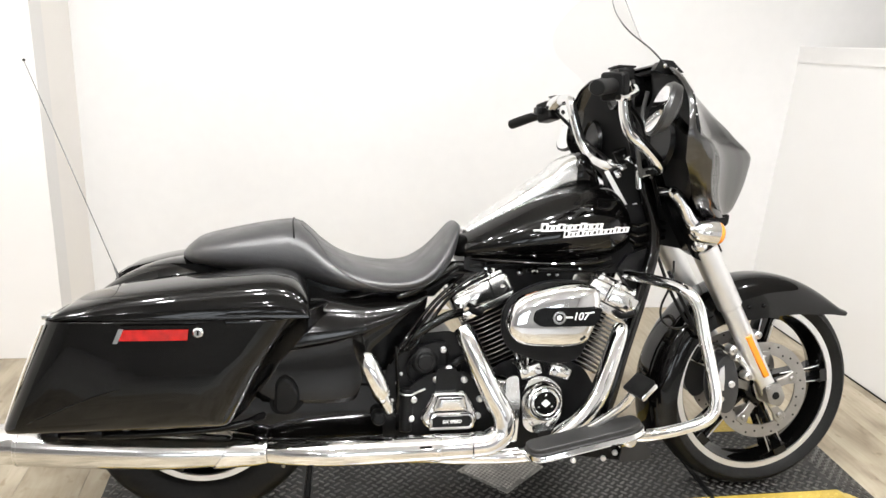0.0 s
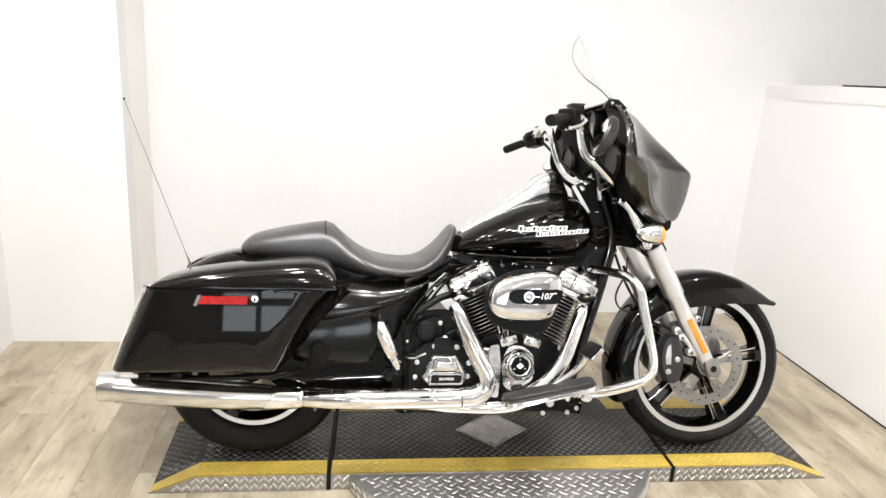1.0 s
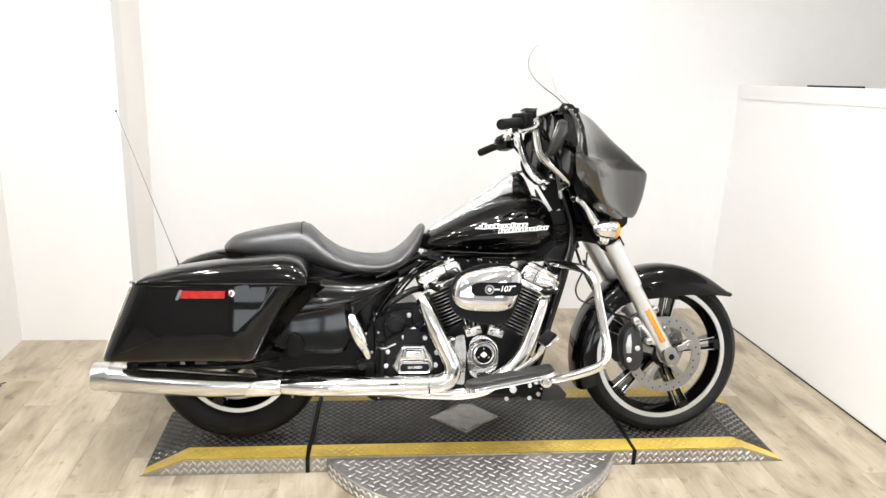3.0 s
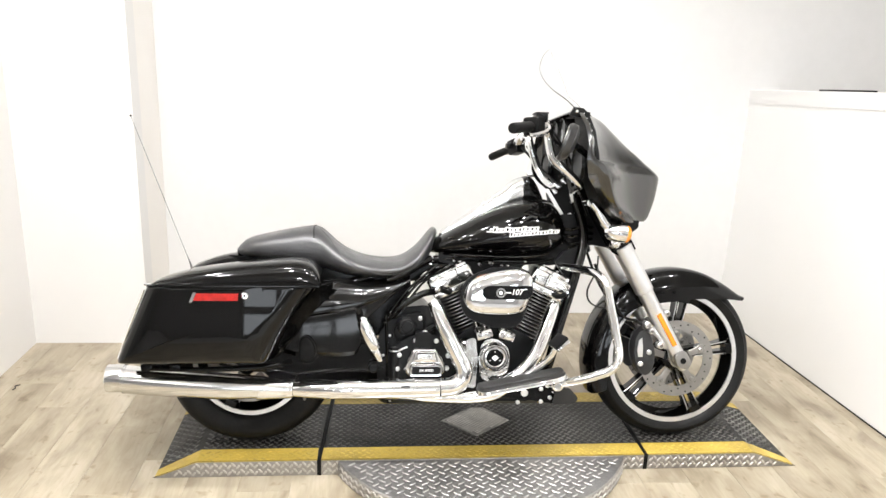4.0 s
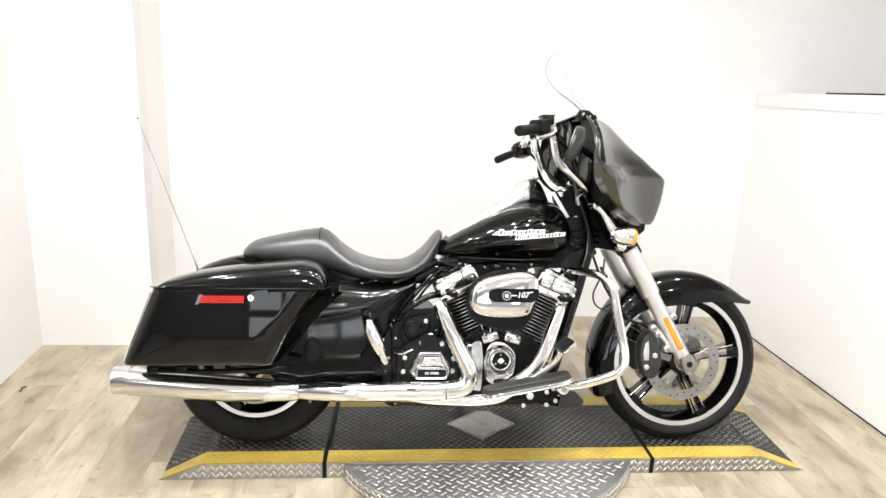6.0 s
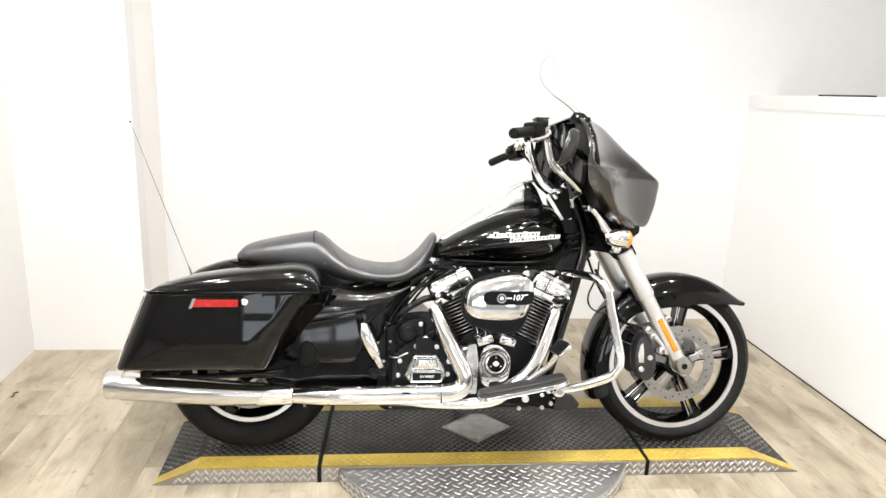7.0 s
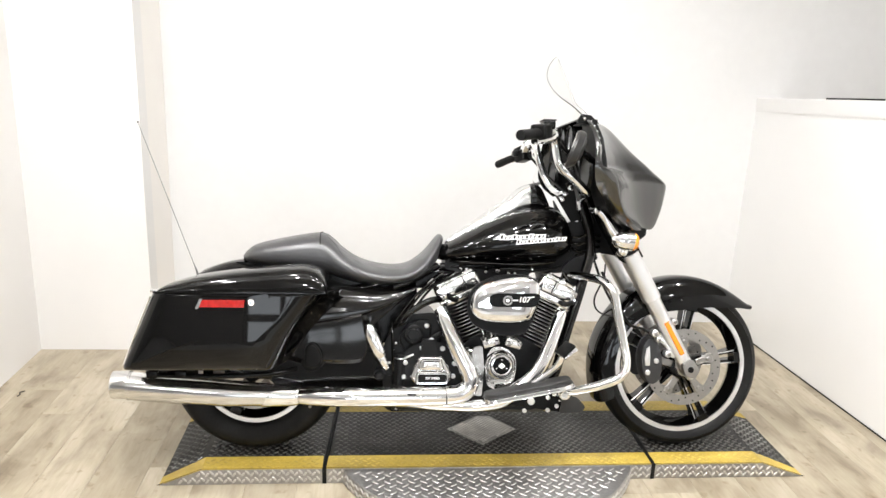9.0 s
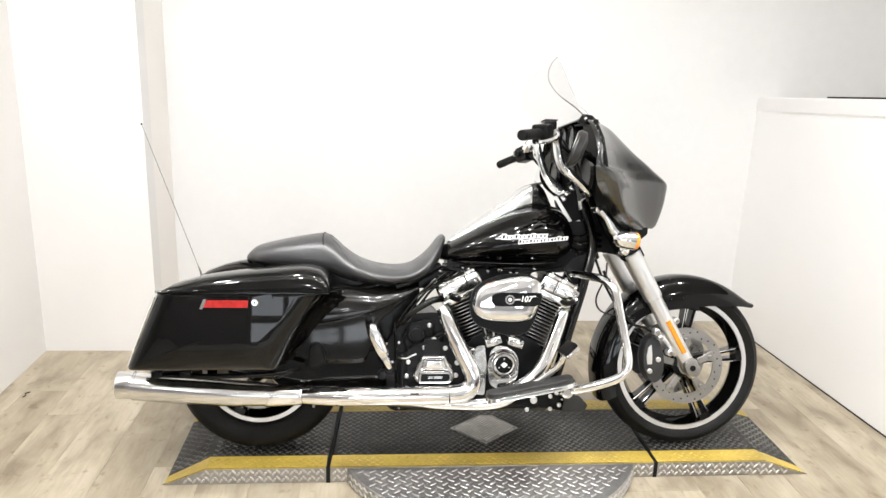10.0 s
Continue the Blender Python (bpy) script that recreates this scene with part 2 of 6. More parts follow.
gb.inputs["Base Color"].default_value = (0.965, 0.965, 0.965, 1)
gb.inputs["Roughness"].default_value, gb.inputs["Transmission Weight"].default_value, gb.inputs["IOR"].default_value = 0.01, 1.0, 1.02

GLOW = bpy.data.materials.new("lamp_diffuser")
GLOW.use_nodes = True
gl = GLOW.node_tree.nodes["Principled BSDF"]
gl.inputs["Emission Color"].default_value, gl.inputs["Emission Strength"].default_value = (1, 0.99, 1, 1), 12.0
DAY = bpy.data.materials.new("daylight_outside")
DAY.use_nodes = True
dl = DAY.node_tree.nodes["Principled BSDF"]
dl.inputs["Emission Color"].default_value, dl.inputs["Emission Strength"].default_value = (0.88, 0.94, 1, 1), 3.8


# ---- mesh helpers ----
def thing(name, label, category, m=None, group="", kind=""):
    ob = new(name)
    if m is not None:
        ob.matrix_basis = m
    return tagged(ob, label, category, group, kind)


def data_of(name, bm, material, smooth=35):
    me = bpy.data.meshes.new(name)
    bmesh.ops.recalc_face_normals(bm, faces=bm.faces)
    bm.to_mesh(me)
    bm.free()
    me.materials.append(material)
    if smooth:
        me.shade_smooth()
        me.set_sharp_from_angle(angle=radians(smooth))
    return me


def part(name, bm, material, parent=None, label="", smooth=35, kind=""):
    ob = new(name, data_of(name, bm, material, smooth))
    ob.parent = parent
    return tagged(ob, label=label, kind=kind)


def spline(pts, n=8):
    """Catmull-Rom through rows of numbers, n steps a span."""
    p = np.array(pts, float)
    p = np.vstack([2 * p[0] - p[1], p, 2 * p[-1] - p[-2]])
    out = []
    for i in range(1, len(p) - 2):
        for k in range(n):
            t = k / n
            out.append(0.5 * (2 * p[i] + (p[i + 1] - p[i - 1]) * t + (2 * p[i - 1] - 5 * p[i] + 4 * p[i + 1] - p[i + 2]) * t * t
                              + (3 * p[i] - p[i - 1] - 3 * p[i + 1] + p[i + 2]) * t ** 3))
    out.append(p[-2])
    return np.array(out)


def loft(rings, caps=True, closed=True, bm=None):
    bm = bm or bmesh.new()
    rows = [[bm.verts.new(p) for p in ring] for ring in rings]
    n = len(rows[0])
    for a, b in zip(rows, rows[1:]):
        for i in range(n if closed else n - 1):
            j = (i + 1) % n
            bm.faces.new((a[i], a[j], b[j], b[i]))
    if caps:
        bm.faces.new(rows[0])
        bm.faces.new(rows[-1])
    return bm


def tube(pts, r, seg=12, n=8, bm=None, smooth=True):
    """A round bar along points (x, y, z) or (x, y, z, r)."""
    p = np.array(pts, float)
    if p.shape[1] == 3:
        p = np.hstack([p, np.full((len(p), 1), r)])
    p = spline(p, n) if smooth and len(p) > 2 else p
    rings, side = [], None
    for i, q in enumerate(p):
        d = Vector(p[min(i + 1, len(p) - 1)][:3] - p[max(i - 1, 0)][:3]).normalized()
        if side is None:
            side = d.orthogonal().normalized()
        side = (side - d * side.dot(d)).normalized()
        up = d.cross(side)
        rings.append([Vector(q[:3]) + (side * math.cos(a) + up * math.sin(a)) * float(q[3]) for a in np.linspace(0, 2 * math.pi, seg, endpoint=False)])
    return loft(rings, bm=bm)


def lathe(profile, u, w, seg=64, closed=True, v=0.0, bm=None):
    """Turns rows (radius, v) round the axle through (u, w)."""
    bm = bm or bmesh.new()
    rows = [[bm.verts.new((u + r * math.cos(a), v + h, w + r * math.sin(a))) for r, h in profile] for a in np.linspace(0, 2 * math.pi, seg, endpoint=False)]
    k = len(profile)
    for i in range(seg):
        a, b = rows[i], rows[(i + 1) % seg]
        for j in range(k if closed else k - 1):
            bm.faces.new((a[j], a[(j + 1) % k], b[(j + 1) % k], b[j]))
    return bm


def bevelled(bm, width, segments=2, angle=30):
    bmesh.ops.remove_doubles(bm, verts=bm.verts, dist=1e-5)
    edges = [e for e in bm.edges if len(e.link_faces) == 2 and e.calc_face_angle(0) > radians(angle)]
    bmesh.ops.bevel(bm, geom=edges, offset=width, segments=segments, affect="EDGES", profile=0.6, clamp_overlap=True)
    return bm


def slab(outline, v0, v1, bevel=0.004, segments=2):
    """A plate with an outline in (u, w) between two depths v."""
    bm = bmesh.new()
    a, b = [bm.verts.new((u, v0, w)) for u, w in outline], [bm.verts.new((u, v1, w)) for u, w in outline]
    bm.faces.new(a)
    bm.faces.new(b)
    for i in range(len(a)):
        j = (i + 1) % len(a)
        bm.faces.new((a[i], a[j], b[j], b[i]))
    return bevelled(bm, bevel, segments) if bevel else bm


def box(lo, hi, bevel=0.004, m=None, segments=2):
    bm = bmesh.new()
    bmesh.ops.create_cube(bm, size=1)
    for v in bm.verts:
        v.co = Vector([lo[i] + (v.co[i] + 0.5) * (hi[i] - lo[i]) for i in range(3)])
    if bevel:
        bevelled(bm, bevel, segments)
    if m is not None:
        bmesh.ops.transform(bm, matrix=m, verts=bm.verts)
    return bm


def drum(p0, p1, r0, r1=None, seg=28, bevel=0.003):
    """A round bar or cone from p0 to p1 with rounded rims."""
    r1 = r0 if r1 is None else r1
    p0, p1 = Vector(p0), Vector(p1)
    d = (p1 - p0).normalized()
    b = min(bevel, (p1 - p0).length * 0.4, r0 * 0.5, r1 * 0.5)
    rows = [(*p0, r0 - b), (*(p0 + d * b), r0), (*(p1 - d * b), r1), (*p1, r1 - b)]
    return tube(rows, r0, seg, smooth=False)


def ball(c, r, seg=20):
    bm = bmesh.new()
    bmesh.ops.create_uvsphere(bm, u_segments=seg, v_segments=seg // 2, radius=1)
    rr = (r, r, r) if isinstance(r, (int, float)) else r
    for v in bm.verts:
        v.co = Vector([c[i] + v.co[i] * rr[i] for i in range(3)])
    return bm


def egg(u, a, top, bot, power=2.4, n=36, k=0.5, vc=0.0):
    mid, out = bot + (top - bot) * k, []
    for t in np.linspace(0, 2 * math.pi, n, endpoint=False):
        c, s = math.cos(t), math.sin(t)
        h = (top - mid) if s > 0 else (mid - bot)
        out.append((u, vc + a * math.copysign(abs(c) ** (2 / power), c), mid + h * math.copysign(abs(s) ** (2 / power), s)))
    return out


def round_outline(pts, n=6):
    """A smooth closed outline through the given corners."""
    p = np.array(pts, float)
    q = np.vstack([p[-1], p, p[0], p[1]])
    out = []
    for i in range(1, len(q) - 2):
        for k in range(n):
            t = k / n
            out.append(tuple(0.5 * (2 * q[i] + (q[i + 1] - q[i - 1]) * t + (2 * q[i - 1] - 5 * q[i] + 4 * q[i + 1] - q[i + 2]) * t * t
                                    + (3 * q[i] - q[i - 1] - 3 * q[i + 1] + q[i + 2]) * t ** 3)))
    return out


def round_corners(pts, radii, n=4):
    """Cuts each corner of an outline by a small arc."""
    out, m = [], len(pts)
    for i in range(m):
        p, a, b = Vector(pts[i]), Vector(pts[i - 1]), Vector(pts[(i + 1) % m])
        da, db = (a - p), (b - p)
        r = min(radii[i], da.length * 0.45, db.length * 0.45)
        p0, p1 = p + da.normalized() * r, p + db.normalized() * r
        for k in range(n + 1):
            t = k / n
            q = p0 * (1 - t) ** 2 + p * 2 * t * (1 - t) + p1 * t * t
            out.append((q.x, q.y))
    return out


def lettering(name, text, size, m, material, parent, depth=0.0006, label=""):
    cu = bpy.data.curves.new(name, "FONT")
    cu.body, cu.size, cu.extrude, cu.align_x, cu.align_y, cu.shear, cu.offset = text, size, depth, "CENTER", "CENTER", 0.2, size * 0.012
    tmp = new(name, cu)
    me = bpy.data.meshes.new_from_object(tmp)
    bpy.data.objects.remove(tmp)
    me.materials.clear()
    me.materials.append(material)
    ob = new(name, me)
    ob.parent = parent
    ob.matrix_basis = m
    return tagged(ob, label=label)


# ---- the room ----
def wall(name, lo, hi, material=WALL, label="plain white painted wall"):
    return tagged(part(name, box(lo, hi, 0), material, smooth=0), label, "wall", kind="structure")


LEFT_X, NICHE_X, NEAR_Y, BACK_Y = -2.0, -1.455, 0.985, 1.42
FRONT_Y, EAST_X, WEST_X = -8.0, 3.8, -5.0
wall("wall_west", (LEFT_X - 0.12, -1.1, 0), (LEFT_X, NEAR_Y + 0.12, CEILING), SHADEDWALL, "white painted wall, toned darker to imitate dimmer light")
wall("wall_north_step", (LEFT_X, NEAR_Y, 0), (NICHE_X, NEAR_Y + 0.12, CEILING), SHADEDWALL, "white painted wall, toned darker to imitate dimmer light")
# warmer and lighter than WALL: bounced light put into the return's colour
BOUNCEWALL = mat("bounce_tinted_wall_paint", (0.86, 0.83, 0.79), 0.55, vary=0.04, scale=1.3, bump=0.12, bump_scale=220)
wall("wall_niche_side", (NICHE_X - 0.12, NEAR_Y + 0.12, 0), (NICHE_X, BACK_Y, CEILING), BOUNCEWALL, "narrow white return of the wall, tinted for warm bounced light")
wall("wall_north", (NICHE_X - 0.12, BACK_Y, 0), (EAST_X, BACK_Y + 0.12, CEILING))
WARM = mat("warm_grey_paint", (0.66, 0.64, 0.62), 0.6, vary=0.04, scale=1.2)
wall("wall_east_far", (EAST_X, FRONT_Y, 0), (EAST_X + 0.12, BACK_Y + 0.12, CEILING), WARM, "warm grey painted wall beyond the partition")
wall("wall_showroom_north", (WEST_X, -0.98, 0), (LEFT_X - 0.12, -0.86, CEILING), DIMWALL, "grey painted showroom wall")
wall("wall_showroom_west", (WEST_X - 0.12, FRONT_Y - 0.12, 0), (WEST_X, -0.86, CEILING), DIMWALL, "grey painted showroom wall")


def partition():
    """The low partition wall with its cap."""
    y0, y1 = -1.6, BACK_Y

    def x_at(y):
        return 1.752 + (1.06 - y) * 0.0455

    def z_at(y):
        return 1.326 + (BACK_Y - y) * 0.062

    rows = []
    for y in np.linspace(y0, y1, 12):
        x, z = x_at(y), z_at(y)
        rows.append([(x, y, 0), (x, y, z - 0.075), (x + 0.12, y, z - 0.075), (x + 0.12, y, 0)])
    tagged(part("wall_partition", loft(rows), PARTITION, smooth=20), "low white partition wall beside the platform", "wall", kind="structure")
    rows = []
    for y in np.linspace(y0, y1, 12):
        x, z = x_at(y) - 0.005, z_at(y)
        rows.append([(x, y, z - 0.075), (x, y, z - 0.004), (x + 0.004, y, z), (x + 0.144, y, z), (x + 0.144, y, z - 0.075)])
    tagged(part("trim_partition_cap", loft(rows), TRIM, smooth=20), "white cap board on the partition wall", "trim", kind="structure")
    rows = []
    for y in np.linspace(y0, y1, 12):
        x = x_at(y) - 0.004
        rows.append([(x, y, 0.0004), (x, y, 0.0055), (x + 0.004, y, 0.0055), (x + 0.004, y, 0.0004)])
    tagged(part("trim_partition_joint", loft(rows), GAPMAT, smooth=0), "thin dark joint along the partition's foot", "trim", kind="structure")
    y = 0.72
    x, z = x_at(y), z_at(y)
    strip = thing("cable_strip", "thin black cable strip lying on the partition cap", "cable", pose(x + 0.06, y, z, -3.5, 0, 2))
    part("casing", box((-0.012, -0.19, 0), (0.012, 0.19, 0.009), 0.003), PLASTIC, strip)


partition()


def front_wall():
    """The wall behind the camera, with two windows."""
    y, t = FRONT_Y, 0.12
    bm = bmesh.new()
    openings = [(-2.05, -1.05), (-0.92, 0.70), (1.8, 2.8)]
    xs = [WEST_X - 0.12]
    for a, b in openings:
        xs += [a, b]
    xs.append(EAST_X + 0.12)
    for a, b in zip(xs[::2], xs[1::2]):
        loft([[(a, y - t, 0), (b, y - t, 0), (b, y, 0), (a, y, 0)], [(a, y - t, CEILING), (b, y - t, CEILING), (b, y, CEILING), (a, y, CEILING)]], bm=bm)
    for a, b in openings:
        for z0, z1 in ((0, 0.62), (1.95, CEILING)):
            loft([[(a, y - t, z0), (b, y - t, z0), (b, y, z0), (a, y, z0)], [(a, y - t, z1), (b, y - t, z1), (b, y, z1), (a, y, z1)]], bm=bm)
    tagged(part("wall_south", bm, DIMWALL, smooth=0), "grey wall with windows facing the platform", "wall", kind="structure")
    for i, (a, b) in enumerate(openings):
        frame_ob = tagged(new(f"window_{i + 1}"), "window with a grey frame and daylight behind", "window", kind="structure")
        frame_ob.location = (0, y - 0.06, 0)
        for name, lo, hi in (("jamb", (a, -0.03, 0.62), (a + 0.05, 0.03, 1.95)), ("jamb", (b - 0.05, -0.03, 0.62), (b, 0.03, 1.95)),
                             ("sill", (a + 0.05, -0.03, 0.62), (b - 0.05, 0.03, 0.70)), ("head", (a + 0.05, -0.03, 1.90), (b - 0.05, 0.03, 1.95)),
                             ("transom", (a + 0.05, -0.03, 1.03), (b - 0.05, 0.03, 1.13)))[:4 if i == 1 else 5]:
            part(name, box(lo, hi, 0.004), DIMWALL, frame_ob)
        panes = 1 if i == 1 else 2
        for k in range(1, panes):
            mx = a + (b - a) * k / panes
            part("mullion", box((mx - 0.035, -0.026, 0.70), (mx + 0.035, 0.026, 1.90), 0.004), DIMWALL, frame_ob)
    back = part("backdrop", box((WEST_X - 1, FRONT_Y - 0.9, -0.2), (EAST_X + 1, FRONT_Y - 0.85, CEILING), 0), DAY, smooth=0)
    tagged(back, "pale daylight outside the windows", "daylight", kind="structure")


front_wall()
tagged(part("ceiling", box((WEST_X - 0.12, FRONT_Y - 0.12, CEILING), (EAST_X + 0.12, BACK_Y + 0.12, CEILING + 0.1), 0), CEIL, smooth=0),
       "plain white ceiling", "ceiling", kind="structure")


def ceiling_light(x, y):
    t = thing("ceiling_light", "round recessed ceiling light with a white rim, the far rows added", "lamp", pose(x, y, CEILING), "ceiling lights")
    bm = bmesh.new()
    rows = [(0.066, 0.0), (0.088, -0.002), (0.094, -0.012), (0.088, -0.02), (0.066, -0.022)]
    ring = [[(r * math.cos(a), r * math.sin(a), h - 0.001) for r, h in rows] for a in np.linspace(0, 2 * math.pi, 33)]
    part("rim", loft(ring, caps=False, bm=bm), TRIM, t)
    part("diffuser", drum((0, 0, -0.004), (0, 0, -0.014), 0.065), GLOW, t)
    return t


# the eight far fittings only house the added fill lamps
for lx, ly in LAMP_ROWS:
    ceiling_light(lx, ly)


# ---- the display platform ----
TOP = 0.060
PX0, PX1, PY0, PY1 = -1.115, 1.282, -0.205, 0.292
TX0, TX1 = -0.965, 1.108
GAP_W, GAP_E = -0.543, 0.674
STRIPE = 0.080
platform = thing("display_platform", "low tread-plate motorcycle platform with yellow edge stripes", "platform")


def lugs(spots, length=0.0225, width=0.0085, height=0.0026):
    """Raised flat-topped bars of tread plate, pointed at both ends, at rows (origin, along, across, normal)."""
    verts, faces = [], []
    outline = ((-0.5, 0), (-0.28, -0.5), (0.28, -0.5), (0.5, 0), (0.28, 0.5), (-0.28, 0.5))
    for o, a, c, nrm in spots:
        i = len(verts)
        verts += [o + a * length * p + c * width * q for p, q in outline]
        verts += [o + a * length * p * 0.86 + c * width * q * 0.6 + nrm * height for p, q in outline]
        faces += [(i + k, i + (k + 1) % 6, i + 6 + (k + 1) % 6, i + 6 + k) for k in range(6)] + [tuple(range(i + 6, i + 12))]
    return verts, faces


def tread(name, spots, material, parent, label, size=(0.0225, 0.0085, 0.0026)):
    me = bpy.data.meshes.new(name)
    v, f = lugs(spots, *size)
    me.from_pydata(v, [], f)
    me.materials.append(material)
    ob = new(name, me)
    ob.parent = parent
    return tagged(ob, label=label, kind="stuff")


def grid_spots(x0, x1, y0, y1, z, keep, step=0.0155):
    """Bars in columns that lean one way and the other, each column half a pitch on."""
    out, nrm = [], Vector((0, 0, 1))
    for i in range(int((x1 - x0) / step) + 1):
        for j in range(int((y1 - y0) / (2 * step)) + 1):
            x, y = x0 + i * step, y0 + (2 * j + i % 2) * step
            if y <= y1 and keep(x, y):
                a = Vector((0.80, 0.60 * (1 if i % 2 else -1), 0))
                out.append((Vector((x, y, z)), a, Vector((-a.y, a.x, 0)), nrm))
    return out


def skew(x, y):
    """The western joint runs slightly askew across the platform."""
    return x + (0.056 * (y - PY0) if abs(x - GAP_W) < 0.02 else 0.0)


def deck(xa, xb, ta, tb):
    """One section: foot from xa to xb, top from ta to tb."""
    def ring(y):
        pts = [(xa, y, 0.0), (xb, y, 0.0)]
        pts += [(tb, y, TOP), (ta, y, TOP)] if tb != xb or ta != xa else [(xb, y, TOP), (xa, y, TOP)]
        return [(skew(x, yy), yy, z) for x, yy, z in pts]
    body = part("deck", bevelled(loft([ring(PY0), ring(PY1)]), 0.0025, 1), DECK, platform, "dark painted tread plate")

    def on_ramp(x):
        if x < ta:
            return TOP * (x - xa) / (ta - xa)
        if x > tb:
            return TOP * (xb - x) / (xb - tb)
        return TOP

    top = grid_spots(ta + 0.014, tb + 0.02, PY0 + STRIPE + 0.012, PY1 - STRIPE - 0.008, TOP, lambda x, y: skew(ta, y) + 0.010 < x < skew(tb, y) - 0.010)
    for lo, hi in ((xa, ta), (tb, xb)):
        if hi - lo > 0.05:
            slope = Vector((hi - lo, 0, TOP if lo == xa else -TOP)).normalized()
            nrm = Vector((-slope.z, 0, slope.x))
            for o, a, c, _ in grid_spots(lo + 0.016, hi - 0.012, PY0 + 0.075, PY1 - 0.07, 0, lambda x, y: True):
                a2 = slope * a.x + Vector((0, a.y, 0))
                top.append((Vector((o.x, o.y, on_ramp(o.x))), a2, nrm.cross(a2), nrm))
    tread("tread", top, DECKLUG, body, "worn raised tread bars")
    # bright front skirt, following the ramps
    for y, out in ((PY0, -1), (PY1, 1)):
        yy = y + out * 0.003
        bm = loft([[(xa, y, 0.001), (xb, y, 0.001), (tb, y, TOP - 0.001), (ta, y, TOP - 0.001)], [(xa, yy, 0.001), (xb, yy, 0.001), (tb, yy, TOP - 0.001), (ta, yy, TOP - 0.001)]])
        skirt = part("skirt", bm, ALU, platform, "bright aluminium tread plate skirt", smooth=0)
        spots, step, nrm = [], 0.0155, Vector((0, out, 0))
        for i in range(int((xb - xa) / step)):
            for j in range(2):
                x, z = xa + 0.014 + i * step, 0.0135 + 0.0265 * j + 0.008 * (i % 2)
                if z + 0.009 < on_ramp(x):
                    s = -1 if i % 2 else 1
                    a = Vector((0.66, 0, 0.75 * s))
                    spots.append((Vector((x, yy, z)), a, Vector((-a.z, 0, a.x)), nrm))
        tread("tread", spots, ALULUG, skirt, "bright raised tread bars")
    # yellow stripes along both long edges, running down the ramps
    for y, inner in ((PY0 - 0.003, PY0 + STRIPE), (PY1 + 0.003, PY1 - STRIPE)):
        narrow = y + (inner - y) * 0.62
        rows = []
        if ta - xa > 0.05:
            rows.append((xa + 0.002, 0.0015, narrow))
        rows += [(skew(ta, y), TOP + 0.0012, inner), (skew(tb, y), TOP + 0.0012, inner)]
        if xb - tb > 0.05:
            rows.append((xb - 0.002, 0.0015, narrow))
        bm = loft([[(x, y, z), (x, yi, z), (x, yi, z - 0.001), (x, y, z - 0.001)] for x, z, yi in rows])
        st = part("stripe", bm, YELLOW, platform, "yellow painted safety stripe", smooth=0)
        lo, hi = min(y, inner), max(y, inner)
        spots = grid_spots(ta + 0.014, tb + 0.02, lo + 0.014, hi - 0.01, TOP + 0.0012, lambda x, yv: skew(ta, yv) + 0.012 < x < skew(tb, yv) - 0.012)
        tread("tread", spots, YELLOWLUG, st, "worn yellow tread bars", (0.0225, 0.0085, 0.0012))


deck(PX0, GAP_W, TX0, GAP_W)
deck(GAP_W + 0.014, GAP_E, GAP_W + 0.014, GAP_E)
deck(GAP_E + 0.014, PX1, GAP_E + 0.014, TX1)
# a dark strip fills each gap and stands slightly proud of the deck
for gx in (GAP_W, GAP_E):
    rows = [[(skew(gx, y) + x, y, z) for x, z in ((0.0005, 0.001), (0.0135, 0.001), (0.0135, TOP + 0.0035), (0.0005, TOP + 0.0035))] for y in (PY0 - 0.0045, PY1)]
    part("gap_strip", bevelled(loft(rows), 0.001, 1), GAPMAT, platform, "dark filler strip in the gap between deck sections")


def step_plate():
    """The round turntable plate that shows in front of the platform."""
    cx, cy, r, z = 0.063, 0.040, 0.588, 0.056
    front = PY0 - 0.0045
    a0 = math.asin((front - cy) / r)
    arc = np.linspace(math.pi - a0, 2 * math.pi + a0, 64)
    outer = [(cx + r * math.cos(a), cy + r * math.sin(a)) for a in arc]
    rows = [[(x, y, zz) for x, y in outer] for zz in (0.0, z - 0.004, z)]
    rows[2] = [(cx + (x - cx) * 0.994, cy + (y - cy) * 0.994, z) for x, y in outer]
    bm = loft(rows)
    plate = part("turntable_plate", bm, ALU, platform, "round bright aluminium tread plate")
    spots = grid_spots(cx - r, cx + r, cy - r, front - 0.012, z, lambda x, y: math.hypot(x - cx, y - cy) < r - 0.02 and y < front - 0.012, 0.0212)
    tread("tread", spots, ALULUG, plate, "bright raised tread bars", (0.0315, 0.0078, 0.0018))
    side = []
    for k, a in enumerate(np.arange(arc[0] + 0.04, arc[-1] - 0.03, 0.0155 / r)):
        d, tan = Vector((math.cos(a), math.sin(a), 0)), Vector((-math.sin(a), math.cos(a), 0))
        for j in range(2):
            s = -1 if k % 2 else 1
            al = tan * 0.66 + Vector((0, 0, 0.75 * s))
            side.append((Vector((cx, cy, 0.014 + 0.026 * j)) + d * r, al, d.cross(al), d))
    tread("tread", side, ALULUG, plate, "bright raised tread bars")


step_plate()


